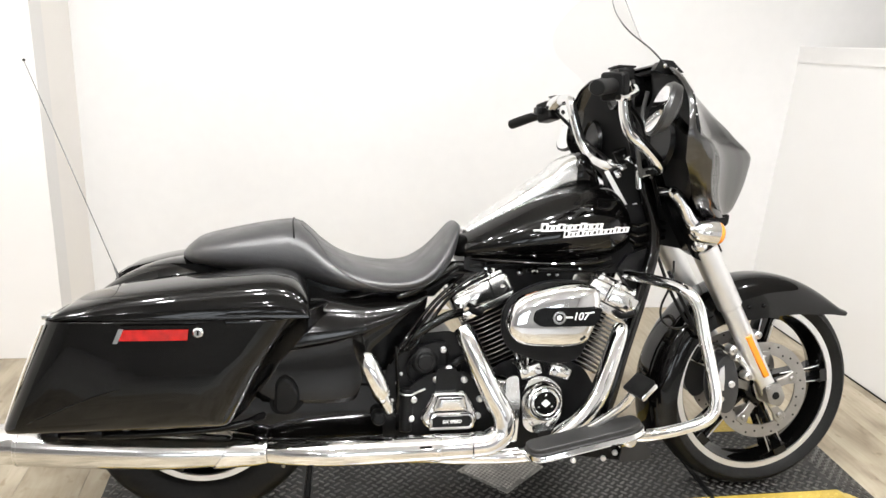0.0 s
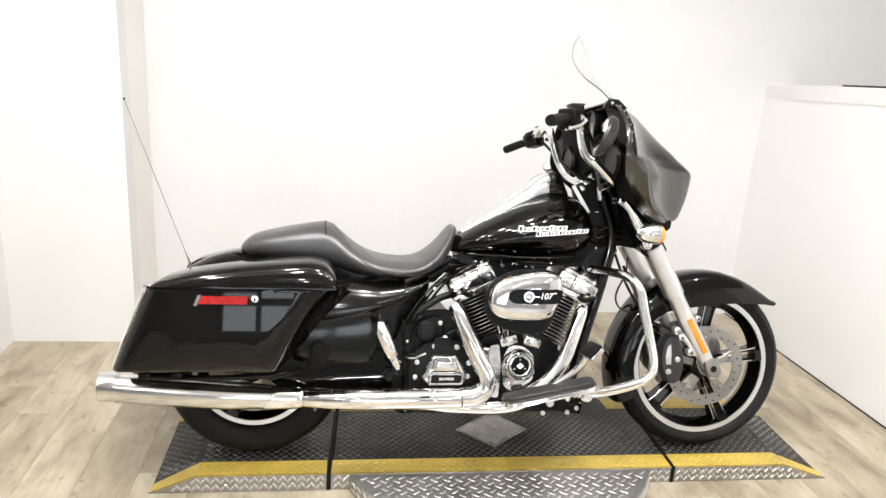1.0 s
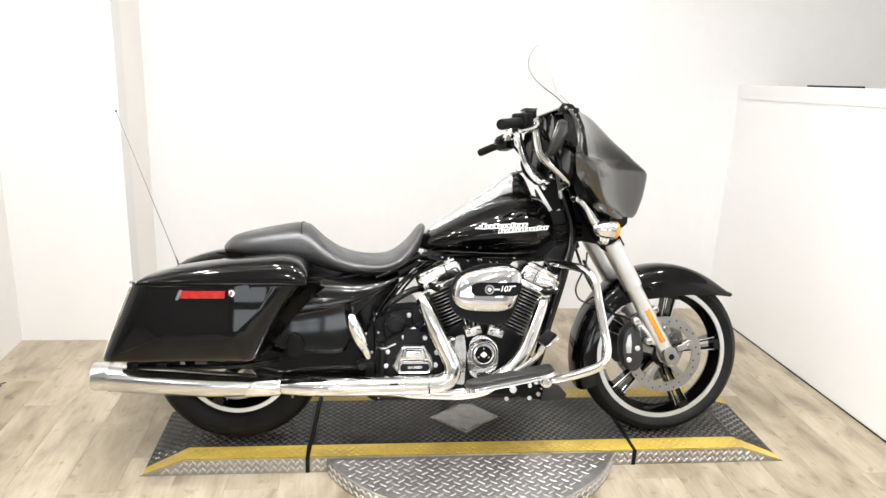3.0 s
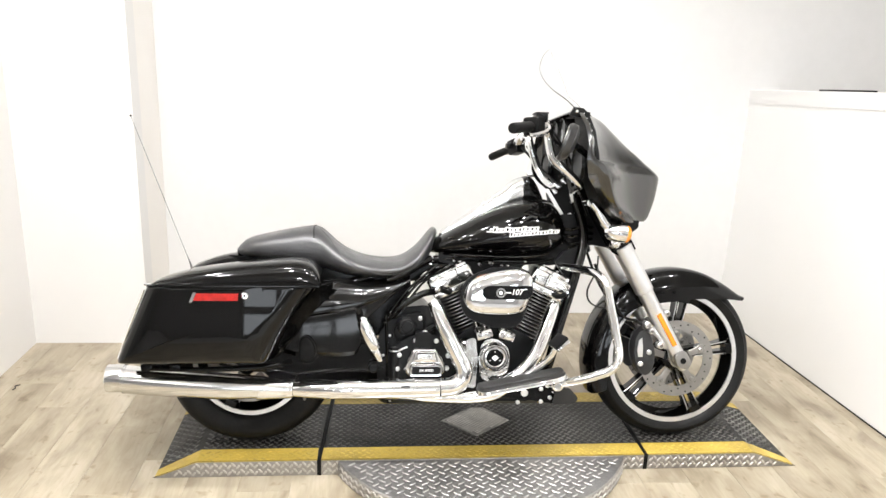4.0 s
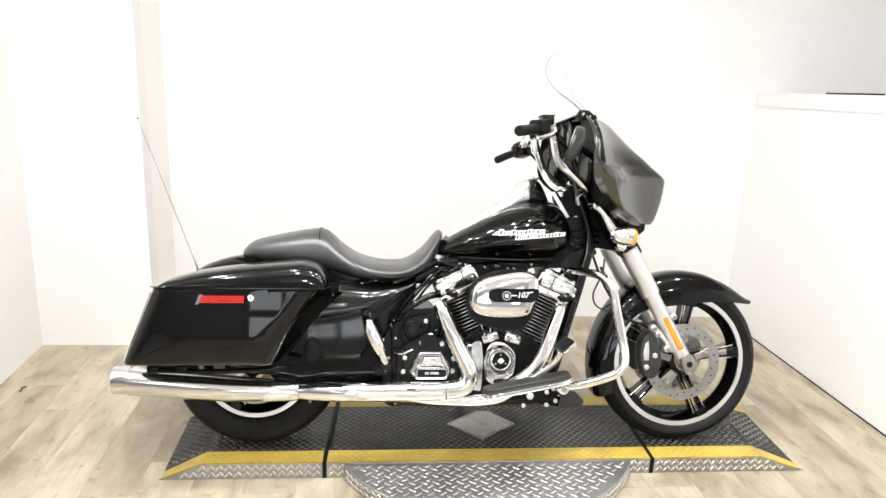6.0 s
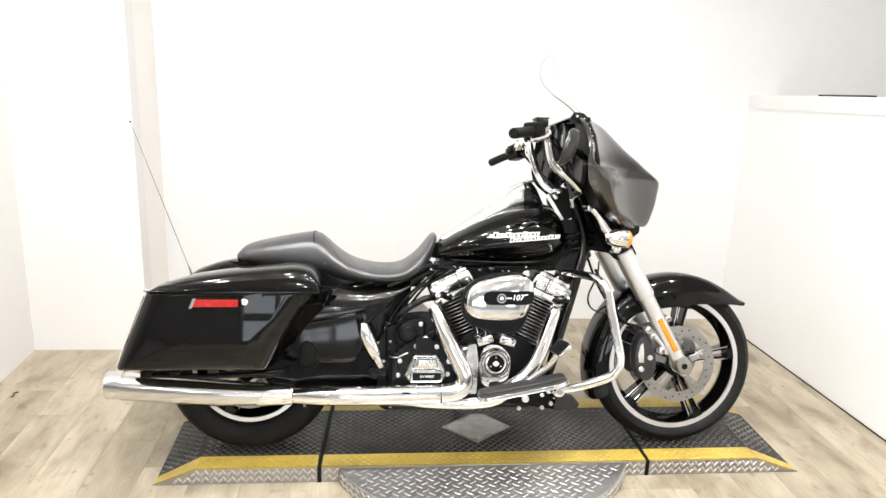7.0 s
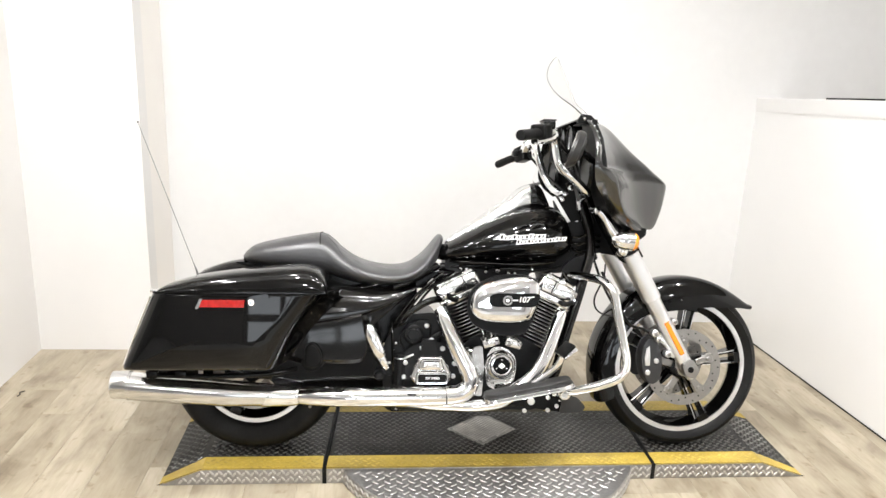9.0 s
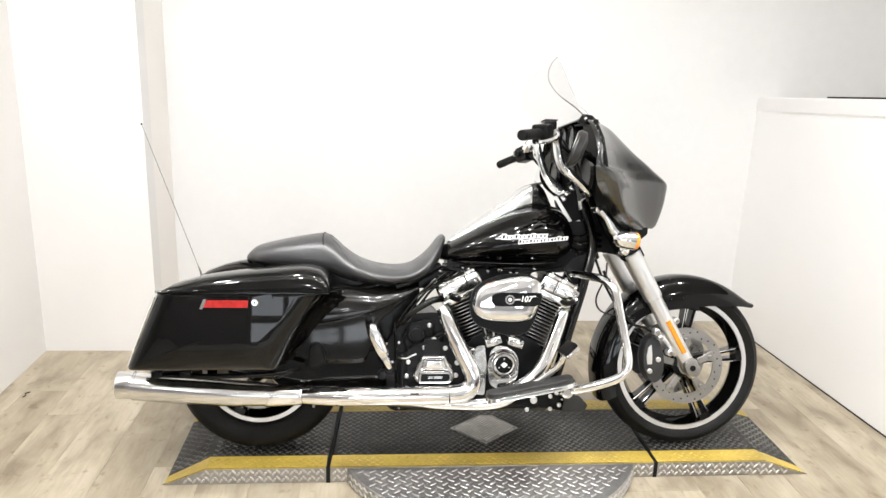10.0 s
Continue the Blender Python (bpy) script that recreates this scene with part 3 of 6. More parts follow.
def centre_plate():
    z = TOP + 0.0006
    pts = [(-0.070, 0.062), (0.058, -0.058), (0.205, 0.060), (0.115, 0.165), (0.060, 0.166)]
    bm = bevelled(loft([[(x, y, z) for x, y in pts], [(x, y, z + 0.0032) for x, y in pts]]), 0.001, 1)
    dp = part("diamond_plate", bm, PLATEGROOVE, platform, "worn bright diamond-shaped plate")

    def inside(x, y):
        return all((b[0] - a[0]) * (y - a[1]) - (b[1] - a[1]) * (x - a[0]) > 0.010 * math.hypot(b[0] - a[0], b[1] - a[1]) for a, b in zip(pts, pts[1:] + pts[:1]))

    tread("tread", grid_spots(-0.08, 0.21, -0.06, 0.17, z + 0.0032, inside, 0.0085), WORNPLATE, dp, "worn tread bars", (0.0138, 0.0074, 0.0007))
    for x, y in ((-0.052, 0.061), (0.188, 0.060)):
        part("screw", drum((x, y, z + 0.002), (x, y, z + 0.0055), 0.005, seg=12), STEEL, dp)


centre_plate()

# ---- the motorcycle: x ahead, y to its left, z up in its own frame; it leans on its side stand ----
bike = thing("motorcycle", "gloss black touring motorcycle with chrome engine leaning on its stand", "motorcycle", pose(0, -0.045, 0.083, -12, 0, 0))
FW, RW = (0.814, 0.295), (-0.790, 0.293)
TYRE_R = 0.3185


def tyre_profile(r, rim, b):
    half = [(rim - 0.006, b * 0.72), (rim + 0.010, b * 0.90), ((r + rim) / 2 - 0.004, b), (r - 0.030, b * 0.93), (r - 0.012, b * 0.68), (r - 0.003, b * 0.34), (r, 0)]
    full = [(a, -h) for a, h in half] + [(a, h) for a, h in half[-2::-1]]
    return [tuple(p) for p in spline(full, 4)] + [(rim - 0.012, b * 0.5), (rim - 0.012, -b * 0.5)]


def wheel(name, u, w, radius, rim, b, phase, label):
    wh = part(name, lathe([(0.030, -0.07), (0.046, -0.065), (0.050, -0.03), (0.050, 0.03), (0.046, 0.065), (0.030, 0.07)], u, w, 40), SATIN, bike, label)
    part("tyre", lathe(tyre_profile(radius, rim, b), u, w, 96), TYRE, wh, "black road tyre")
    rb = b * 0.74
    part("rim", lathe([(rim - 0.002, -rb), (rim - 0.020, -rb + 0.001), (rim - 0.024, -rb + 0.012), (rim - 0.034, -0.018), (rim - 0.040, 0),
                       (rim - 0.034, 0.018), (rim - 0.024, rb - 0.012), (rim - 0.020, rb - 0.001), (rim - 0.002, rb), (rim - 0.012, 0)], u, w, 96), PAINT, wh, "gloss black cast rim")
    for s in (-1, 1):
        part("rim_lip", lathe([(rim + 0.002, s * (rb + 0.003)), (rim - 0.017, s * (rb + 0.003)), (rim - 0.018, s * (rb - 0.001)), (rim + 0.002, s * (rb - 0.004))], u, w, 96),
             MACHINED, wh, "machined silver rim lip")
    for k in range(5):
        a0 = radians(phase + 72 * k)
        for s in (-1, 1):
            rows = []
            for r, off, half, dep in ((0.044, 0.010, 0.008, 0.022), (0.10, 0.013, 0.0055, 0.020), (rim - 0.06, 0.017, 0.0055, 0.022), (rim - 0.018, 0.021, 0.008, 0.030)):
                d, t = (math.cos(a0), math.sin(a0)), (-math.sin(a0), math.cos(a0))
                rows.append([(u + d[0] * r + t[0] * (s * off + q), v, w + d[1] * r + t[1] * (s * off + q)) for q, v in ((-half, -dep), (half, -dep), (half, dep), (-half, dep))])
            part("spoke", bevelled(loft(rows), 0.0015, 1), PAINT, wh)
            edge = []
            for r, off in ((0.10, 0.013), (rim - 0.06, 0.017), (rim - 0.022, 0.021)):
                d, t = (math.cos(a0), math.sin(a0)), (-math.sin(a0), math.cos(a0))
                q = s * (off + 0.0045)
                edge.append((u + d[0] * r + t[0] * q, -0.0225 - 0.006 * (r > 0.15), w + d[1] * r + t[1] * q))
            part("spoke_edge", tube(edge, 0.0019, 6, 3), MACHINED, wh, "machined spoke edge")
        rows = []
        for r in (rim - 0.044, rim - 0.0175):
            d, t = (math.cos(a0), math.sin(a0)), (-math.sin(a0), math.cos(a0))
            rows.append([(u + d[0] * r + t[0] * q, v, w + d[1] * r + t[1] * q) for q, v in ((-0.021, -rb - 0.005), (0.021, -rb - 0.005), (0.021, -0.01), (-0.021, -0.01))])
        part("rim_block", bevelled(loft(rows), 0.002, 1), PAINT, wh)
    return wh


def brake_disc(u, w, v, r, parent):
    """A floating brake disc with drilled holes on a five-armed carrier."""
    inner = r * 0.74
    disc = part("brake_disc", lathe([(inner, v - 0.0025), (r, v - 0.0025), (r, v + 0.0025), (inner, v + 0.0025)], u, w, 72), STEEL, parent, "drilled steel brake disc")
    for k in range(30):
        a = 2 * math.pi * k / 30
        rr = r * (0.93, 0.87, 0.81)[k % 3]
        # dark plugs stand in for the shade of open holes
        part("drilling", drum((u + rr * math.cos(a), v - 0.0032, w + rr * math.sin(a)), (u + rr * math.cos(a), v + 0.0032, w + rr * math.sin(a)), 0.0033, seg=8, bevel=0.0003), GAPMAT, disc)
    for k in range(5):
        a = radians(20 + 72 * k)
        d, t = Vector((math.cos(a), 0, math.sin(a))), Vector((-math.sin(a), 0, math.cos(a)))
        o, rows = Vector((u, v, w)), []
        for rr, half in ((0.05, 0.012), (r * 0.58, 0.013), (r * 0.70, 0.019), (r * 0.81, 0.016)):
            rows.append([o + d * rr + t * q + Vector((0, z, 0)) for q, z in ((-half, -0.006), (half, -0.006), (half, 0.004), (-half, 0.004))])
        part("carrier_arm", bevelled(loft(rows), 0.002, 1), STEEL, disc, "grey disc carrier arm")
        p = o + d * r * 0.68
        part("bolt", drum(p + Vector((0, -0.012, 0)), p, 0.009, seg=12), STEEL, disc)
    return disc


front_wheel = wheel("front_wheel", *FW, TYRE_R, 0.258, 0.064, 8, "gloss black cast front wheel")
for s in (-1, 1):
    brake_disc(*FW, s * 0.078, 0.147, bike)
rear_wheel = wheel("rear_wheel", *RW, TYRE_R - 0.0075, 0.208, 0.088, 30, "gloss black cast rear wheel")
brake_disc(*RW, -0.10, 0.146, bike)


def fender(name, c, rows, half, label, power=3.2):
    """A mudguard shell: rows of angle, outer radius, skirt radius."""
    rows = spline(rows, 6)
    bm, n = bmesh.new(), 22
    grid = []
    for ang, ro, ri in rows:
        a, line = radians(ang), []
        for t in np.linspace(0, math.pi, n):
            cc, ss = math.cos(t), math.sin(t)
            r = ri + (ro - ri) * abs(ss) ** (2 / power)
            line.append((c[0] + r * math.cos(a), half * math.copysign(abs(cc) ** (2 / power), -cc), c[1] + r * math.sin(a)))
        grid.append([bm.verts.new(p) for p in line])
    for a, b in zip(grid, grid[1:]):
        for i in range(n - 1):
            bm.faces.new((a[i], a[i + 1], b[i + 1], b[i]))
    bmesh.ops.recalc_face_normals(bm, faces=bm.faces)
    bmesh.ops.solidify(bm, geom=bm.faces[:], thickness=0.004)
    return part(name, bm, PAINT, bike, label, smooth=50)


front_fender = fender("front_fender", FW, [(41.8, 0.360, 0.338), (46, 0.351, 0.318), (58, 0.347, 0.272), (75, 0.346, 0.238), (92, 0.346, 0.222), (110, 0.346, 0.228), (130, 0.346, 0.255),
                                           (150, 0.344, 0.268), (170, 0.347, 0.270), (188, 0.350, 0.278), (199, 0.356, 0.288), (203.5, 0.356, 0.297)], 0.088, "gloss black front mudguard")
for u, w in ((0.745, 0.570), (0.792, 0.573)):
    part("bolt", drum((u, -0.094, w - 0.02), (u, -0.078, w - 0.02), 0.006, seg=12), SATIN, front_fender)
fender("rear_fender", RW, [(50, 0.372, 0.22), (75, 0.385, 0.20), (100, 0.392, 0.20), (130, 0.398, 0.21), (160, 0.40, 0.22), (185, 0.40, 0.25)], 0.112, "gloss black rear mudguard")

# fork legs
for s in (-1, 1):
    v = s * 0.118
    top, low = Vector((0.558, v, 0.745)), Vector((0.816, v, 0.292))
    d = (low - top).normalized()
    leg = part("fork_leg", tube([(*(top + d * 0.21), 0.0295), (*(top + d * 0.30), 0.0290), (*(low - d * 0.10), 0.0270), (*(low - d * 0.02), 0.026), (*(low + d * 0.03), 0.020)], 0.03, 24, 4), POLISHED, bike, "polished aluminium fork slider")
    part("fork_cover", drum(top + d * 0.02, top + d * 0.215, 0.0370, 0.0350), POLISHED, leg, "silver upper fork cover")
    part("fork_tube", drum(top - d * 0.30, top + d * 0.03, 0.033), SATIN, leg, "black upper fork tube")
    a, b = top + d * 0.308, top + d * 0.446
    side = Vector((d.z, 0, -d.x))
    bm = loft([[p + side * q + Vector((0, s * (0.024 + z), 0)) for q, z in ((-0.0095, 0.0), (0.0095, 0.0), (0.0085, 0.009), (-0.0085, 0.009))] for p in (a, b)])
    part("fork_reflector", bevelled(bm, 0.002, 1), AMBER, leg, "amber fork reflector")
    # brake caliper behind the leg
    cal = part("brake_caliper", bevelled(slab(round_outline([(0.647, 0.393), (0.682, 0.413), (0.71, 0.358), (0.717, 0.303), (0.704, 0.25), (0.672, 0.238), (0.644, 0.278), (0.634, 0.338)], 3),
                                              s * 0.062, s * 0.112, 0.004), 0.001), CALIPER, bike, "dark grey brake caliper")
    part("caliper_badge", slab([(0.646, 0.338), (0.652, 0.372), (0.664, 0.382), (0.668, 0.345), (0.668, 0.308), (0.650, 0.308)], s * 0.1115, s * 0.1155, 0.002), POLISHED, cal, "silver caliper face")
    for u, w in ((0.692, 0.326), (0.660, 0.282)):
        part("bolt", drum((u, s * 0.108, w), (u, s * 0.119, w), 0.010, seg=12), POLISHED, cal)
    part("caliper_mount", tube([(0.705, s * 0.10, 0.415), (0.735, s * 0.112, 0.385), (0.762, s * 0.115, 0.345)], 0.013, 10, 4), POLISHED, leg)
for u, w, r in ((0.675, 0.434, 0.0135), (0.690, 0.411, 0.010), (0.728, 0.356, 0.0125), (0.748, 0.478, 0.0115)):
    boss = part("caliper_boss", drum((u, -0.142, w), (u, -0.105, w), r, seg=18, bevel=0.004), POLISHED, bike, "silver boss on the fork slider")
    part("boss_bolt", drum((u, -0.147, w), (u, -0.140, w), r * 0.55, seg=10, bevel=0.001), STEEL, boss)
for s in (-1, 1):
    block = part("axle_block", slab(round_corners([(0.776, 0.322), (0.800, 0.338), (0.826, 0.336), (0.846, 0.292), (0.830, 0.264), (0.794, 0.274)], (0.012,) * 6), s * 0.096, s * 0.150, 0.006), STEEL, bike, "grey metal axle block at the fork's foot")
    # a dark disc paints the shaded hollow of the axle end
    part("axle_socket", drum((0.812, s * 0.1485, 0.300), (0.812, s * 0.1515, 0.300), 0.0115, seg=16, bevel=0.001), GAPMAT, block, "dark disc in place of the hollow axle socket")
    part("pinch_bolt", drum((0.788, s * 0.149, 0.318), (0.788, s * 0.155, 0.318), 0.0065, seg=10, bevel=0.001), STEEL, block)
part("front_axle", drum((FW[0], -0.11, FW[1]), (FW[0], 0.11, FW[1]), 0.018), STEEL, front_wheel)
triple = part("triple_clamp", slab([(0.400, 0.945), (0.445, 0.955), (0.580, 0.765), (0.604, 0.722), (0.577, 0.692), (0.536, 0.714)], -0.130, -0.030, 0.012), SATIN, bike, "black fork clamps and covers")
part("lamp_bracket", slab([(0.530, 0.740), (0.590, 0.740), (0.597, 0.718), (0.572, 0.690), (0.538, 0.706)], -0.138, -0.09, 0.006), SATIN, triple)



# ---- fairing, windshield and controls ----
def fairing():
    """The batwing shell: rows of height, nose, rear edge and its half width, and the S-shaped edge where the wing turns to the nose."""
    wing = spline([(0.818, 0.688, 0.520, 0.186, 0.600, 0.158), (0.830, 0.701, 0.502, 0.205, 0.570, 0.188), (0.860, 0.712, 0.460, 0.243, 0.517, 0.244), (0.900, 0.724, 0.420, 0.292, 0.475, 0.300),
                   (0.940, 0.731, 0.385, 0.342, 0.448, 0.345), (0.968, 0.737, 0.358, 0.374, 0.434, 0.372), (0.985, 0.738, 0.348, 0.392, 0.425, 0.386), (1.000, 0.726, 0.342, 0.404, 0.414, 0.396),
                   (1.018, 0.702, 0.338, 0.412, 0.392, 0.408), (1.034, 0.680, 0.337, 0.416, 0.362, 0.416), (1.060, 0.648, 0.338, 0.414, 0.352, 0.416), (1.100, 0.592, 0.341, 0.402, 0.354, 0.405),
                   (1.145, 0.542, 0.340, 0.370, 0.352, 0.374), (1.185, 0.502, 0.338, 0.312, 0.350, 0.316), (1.212, 0.458, 0.345, 0.238, 0.356, 0.241)], 4)
    bm, grid = bmesh.new(), []
    smooth_nose = spline([(0.816, 0.682), (0.860, 0.704), (0.940, 0.714), (1.000, 0.680), (1.090, 0.600), (1.190, 0.500), (1.212, 0.458)], 8)
    for w, nose, rear, b, crease, cb in wing:
        n, plain = nose - crease, float(np.interp(w, smooth_nose[:, 0], smooth_nose[:, 1])) - crease
        side = [(rear, b), (rear + 0.5 * (crease - rear), max(b, cb) + 0.10 * (crease - rear)), (crease, cb)]
        side = [tuple(q) for q in spline(side, 4)]
        front = [(crease, cb)]
        low = min(1.0, max(0.0, (1.09 - w) / 0.09))
        # above, an even sweep; below, the shell first runs inwards and then forward beside the lamp
        for f, g, g2 in ((0.05, 0.944, 0.938), (0.12, 0.868, 0.856), (0.20, 0.786, 0.768), (0.30, 0.688, 0.664), (0.41, 0.590, 0.565), (0.55, 0.484, 0.468), (0.70, 0.390, 0.386), (0.84, 0.305, 0.310), (0.94, 0.215, 0.220)):
            front.append((crease + f * (plain + (n - plain) * f ** 3), cb * (g + (g2 - g) * low)))
        front = [tuple(q) for q in spline(front + [(nose, 0.0)], 5)]
        half = side + front[1:]
        line = [(u, -v, w) for u, v in half] + [(u, v, w) for u, v in half[-2::-1]]
        grid.append([bm.verts.new(p) for p in line])
    n = len(grid[0])
    for a, b in zip(grid, grid[1:]):
        for i in range(n - 1):
            bm.faces.new((a[i], a[i + 1], b[i + 1], b[i]))
    bm.faces.new(grid[-1])
    bm.faces.new(grid[0])
    bmesh.ops.recalc_face_normals(bm, faces=bm.faces)
    bmesh.ops.solidify(bm, geom=bm.faces[:], thickness=0.004)
    shell = part("fairing_shell", bm, SHELLPAINT, bike, "gloss black front fairing", smooth=70)
    # the rider's side of the fairing
    rings = []
    for w, u, b in ((0.86, 0.465, 0.17), (0.90, 0.425, 0.27), (0.97, 0.385, 0.355), (1.05, 0.370, 0.375), (1.13, 0.365, 0.345), (1.180, 0.365, 0.28), (1.204, 0.375, 0.20)):
        rings.append([(x, y, w) for x, y in ((u + 0.02, -b), (u, -b * 0.97), (u - 0.005, -b * 0.6), (u + 0.03, -b * 0.3), (u + 0.03, b * 0.3), (u - 0.005, b * 0.6), (u, b * 0.97), (u + 0.02, b), (u + 0.035, b * 0.5), (u + 0.035, -b * 0.5))])
    inner = part("inner_fairing", bevelled(loft(rings), 0.004, 2, 50), GAPMAT, shell, "black inner fairing panel")
    for wdx in (0.0, 0.03, 0.06):
        part("wire_loom", tube([(0.335 + wdx, -0.10 - wdx, 1.15), (0.330 + wdx, -0.12, 1.08), (0.345 + wdx, -0.13 - wdx, 1.00), (0.375 + wdx, -0.10, 0.92)], 0.006, 8, 5), mat("grey_loom_tape", (0.05, 0.05, 0.05), 0.4), shell, "dark grey wire loom")
    for s in (-1, 1):
        part("speaker_ring", lathe_x(0.360, s * 0.235, 1.02, [(0.058, 0.0), (0.066, -0.008), (0.070, 0.004)]), SATIN, shell)
        part("speaker_grille", drum((0.372, s * 0.235, 1.02), (0.357, s * 0.235, 1.02), 0.058), PLASTIC, shell)
        part("gauge", drum((0.40, s * 0.055, 1.155), (0.350, s * 0.055, 1.155), 0.042), SATIN, shell)
        part("gauge_bezel", lathe_x(0.348, s * 0.055, 1.155, [(0.038, 0.0), (0.044, -0.004), (0.046, 0.006)]), SATIN, shell)
    # small bright beads drawn for lamp glints along the wing's edge
    for s in (-1, 1):
        for w in (1.075, 1.10, 1.125, 1.15, 1.17, 1.19):
            u, b = [float(np.interp(w, wing[:, 0], wing[:, k])) for k in (4, 5)]
            part("rivet", ball((u + 0.004, s * (b - 0.001), w), 0.0020, 8), POLISHED, shell)
    # top screws and vent of the windshield clamp
    part("windshield_clamp", slab([(0.318, 1.190), (0.328, 1.211), (0.358, 1.209), (0.382, 1.188), (0.36, 1.182)], -0.272, -0.235, 0.004), PLASTIC, shell)
    part("vent", box((0.38, -0.13, 1.200), (0.43, 0.13, 1.217), 0.005), PLASTIC, shell)
    part("lower_lip", slab(round_corners([(0.560, 0.818), (0.618, 0.824), (0.616, 0.800), (0.580, 0.772), (0.560, 0.780)], (0.006,) * 5), -0.150, -0.080, 0.006), PLASTIC, shell)
    part("screw", drum((0.340, -0.275, 1.200), (0.340, -0.268, 1.200), 0.006, seg=10), CHROME, shell)
    return shell


def lathe_x(u, v, w, prof, seg=32):
    """A ring round an axis along x: rows of radius and offset."""
    bm = bmesh.new()
    rows = [[bm.verts.new((u + h, v + r * math.cos(a), w + r * math.sin(a))) for r, h in prof] for a in np.linspace(0, 2 * math.pi, seg, endpoint=False)]
    k = len(prof)
    for i in range(seg):
        a, b = rows[i], rows[(i + 1) % seg]
        for j in range(k):
            bm.faces.new((a[j], a[(j + 1) % k], b[(j + 1) % k], b[j]))
    return bm


shell = fairing()


def windshield():
    """A clear curved sheet whose side edges wave in towards the top."""
    rows = spline([(1.205, 0.338, 0.272, 0.095), (1.240, 0.300, 0.268, 0.110), (1.275, 0.250, 0.262, 0.125), (1.310, 0.222, 0.248, 0.140), (1.345, 0.214, 0.226, 0.135), (1.385, 0.228, 0.185, 0.105), (1.415, 0.250, 0.145, 0.070), (1.440, 0.276, 0.100, 0.030)], 5)
    bm, n, grid = bmesh.new(), 25, []
    for w, edge, b, bow in rows:
        grid.append([bm.verts.new((edge + bow * (1 - s * s), b * s, w)) for s in np.linspace(-1, 1, n)])
    for a, b in zip(grid, grid[1:]):
        for i in range(n - 1):
            bm.faces.new((a[i], a[i + 1], b[i + 1], b[i]))
    bmesh.ops.recalc_face_normals(bm, faces=bm.faces)
    bmesh.ops.solidify(bm, geom=bm.faces[:], thickness=0.0025)
    ws = part("windshield", bm, GLASS, bike, "clear curved windshield", smooth=60)
    ws.visible_shadow = False
    # a dark tube draws the reflection in the near edge; the far edge has none
    pts = [(e, -b, w) for w, e, b, _ in rows]
    part("edge", tube(pts, 0.0012, 6, 1, smooth=False), DARKSTEEL, ws, "dark line for the reflection in the near windshield edge")


windshield()
bars = part("handlebar", tube([(0.398, -0.05, 0.930), (0.385, -0.13, 0.938), (0.366, -0.228, 0.951), (0.305, -0.258, 1.000), (0.268, -0.252, 1.034), (0.252, -0.250, 1.078), (0.244, -0.256, 1.125), (0.228, -0.290, 1.148), (0.19, -0.345, 1.146), (0.150, -0.395, 1.134), (0.075, -0.49, 1.117)], 0.0155, 16, 6), CHROME, bike, "chrome handlebar")
part("bar_half", tube([(0.400, 0.05, 0.935), (0.372, 0.14, 0.950), (0.352, 0.215, 0.975), (0.330, 0.242, 1.015), (0.310, 0.246, 1.065), (0.292, 0.246, 1.120), (0.284, 0.262, 1.152), (0.274, 0.33, 1.150), (0.250, 0.44, 1.118), (0.190, 0.56, 1.085)], 0.0155, 16, 6), CHROME, bars)
for s, p0, p1 in ((-1, (0.154, -0.395, 1.133), (0.068, -0.512, 1.114)), (1, (0.258, 0.43, 1.118), (0.184, 0.570, 1.081))):
    d = (Vector(p1) - Vector(p0)).normalized()
    g = part("grip", tube([(*Vector(p0), 0.0172), (*(Vector(p0) + d * 0.06), 0.0166), (*(Vector(p1) - d * 0.010), 0.0172), (*Vector(p1), 0.0145)], 0.017, 18, 4), RUBBER, bars, "black rubber grip")
    c = Vector(p0) - d * 0.020
    part("switch_housing", box((-0.028, -0.032, -0.035), (0.028, 0.032, 0.030), 0.011, Matrix.Translation(c) @ d.to_track_quat("Y", "Z").to_matrix().to_4x4(), 3), PLASTIC, bars, "black switch housing")
    part("switch", box((-0.010, -0.02, -0.012), (0.010, 0.02, 0.012), 0.004, Matrix.Translation(c + Vector((-0.036, 0, 0.0)))), PLASTIC, bars)
    c2 = c - d * 0.034 + Vector((0.006, 0, 0.024))
    part("fluid_reservoir", box((-0.020, -0.030, -0.014), (0.020, 0.030, 0.012), 0.005, Matrix.Translation(c2)), SATIN, bars, "black fluid reservoir")
    part("reservoir_lid", box((-0.022, -0.032, 0.0125), (0.022, 0.032, 0.0175), 0.002, Matrix.Translation(c2)), PLASTIC, bars)
    drop = 0.0 if s > 0 else 1.0
    lever = [Vector(p0) - d * 0.03 + Vector((0.045, 0, -0.004)), Vector(p0) + d * 0.02 + Vector((0.062, 0, -0.012 * drop)), Vector(p1) - d * 0.02 + Vector((0.060, 0, 0.012 - 0.032 * drop)), Vector(p1) + Vector((0.05, 0, 0.014 - 0.032 * drop))]
    part("lever", tube([(*lever[0], 0.008), (*lever[1], 0.007), (*lever[2], 0.006), (*lever[3], 0.008)], 0.007, 10, 5), CHROME, bars, "chrome hand lever")
for v in (-0.055, 0.055):
    part("riser", drum((0.395, v, 0.885), (0.387, v, 0.946), 0.014), CHROME, bars)
part("perch", tube([(0.270, 0.310, 1.158, 0.010), (0.272, 0.335, 1.150, 0.020), (0.268, 0.375, 1.138, 0.021), (0.262, 0.410, 1.128, 0.010)], 0.02, 14, 4), CHROME, bars, "chrome lever perch")
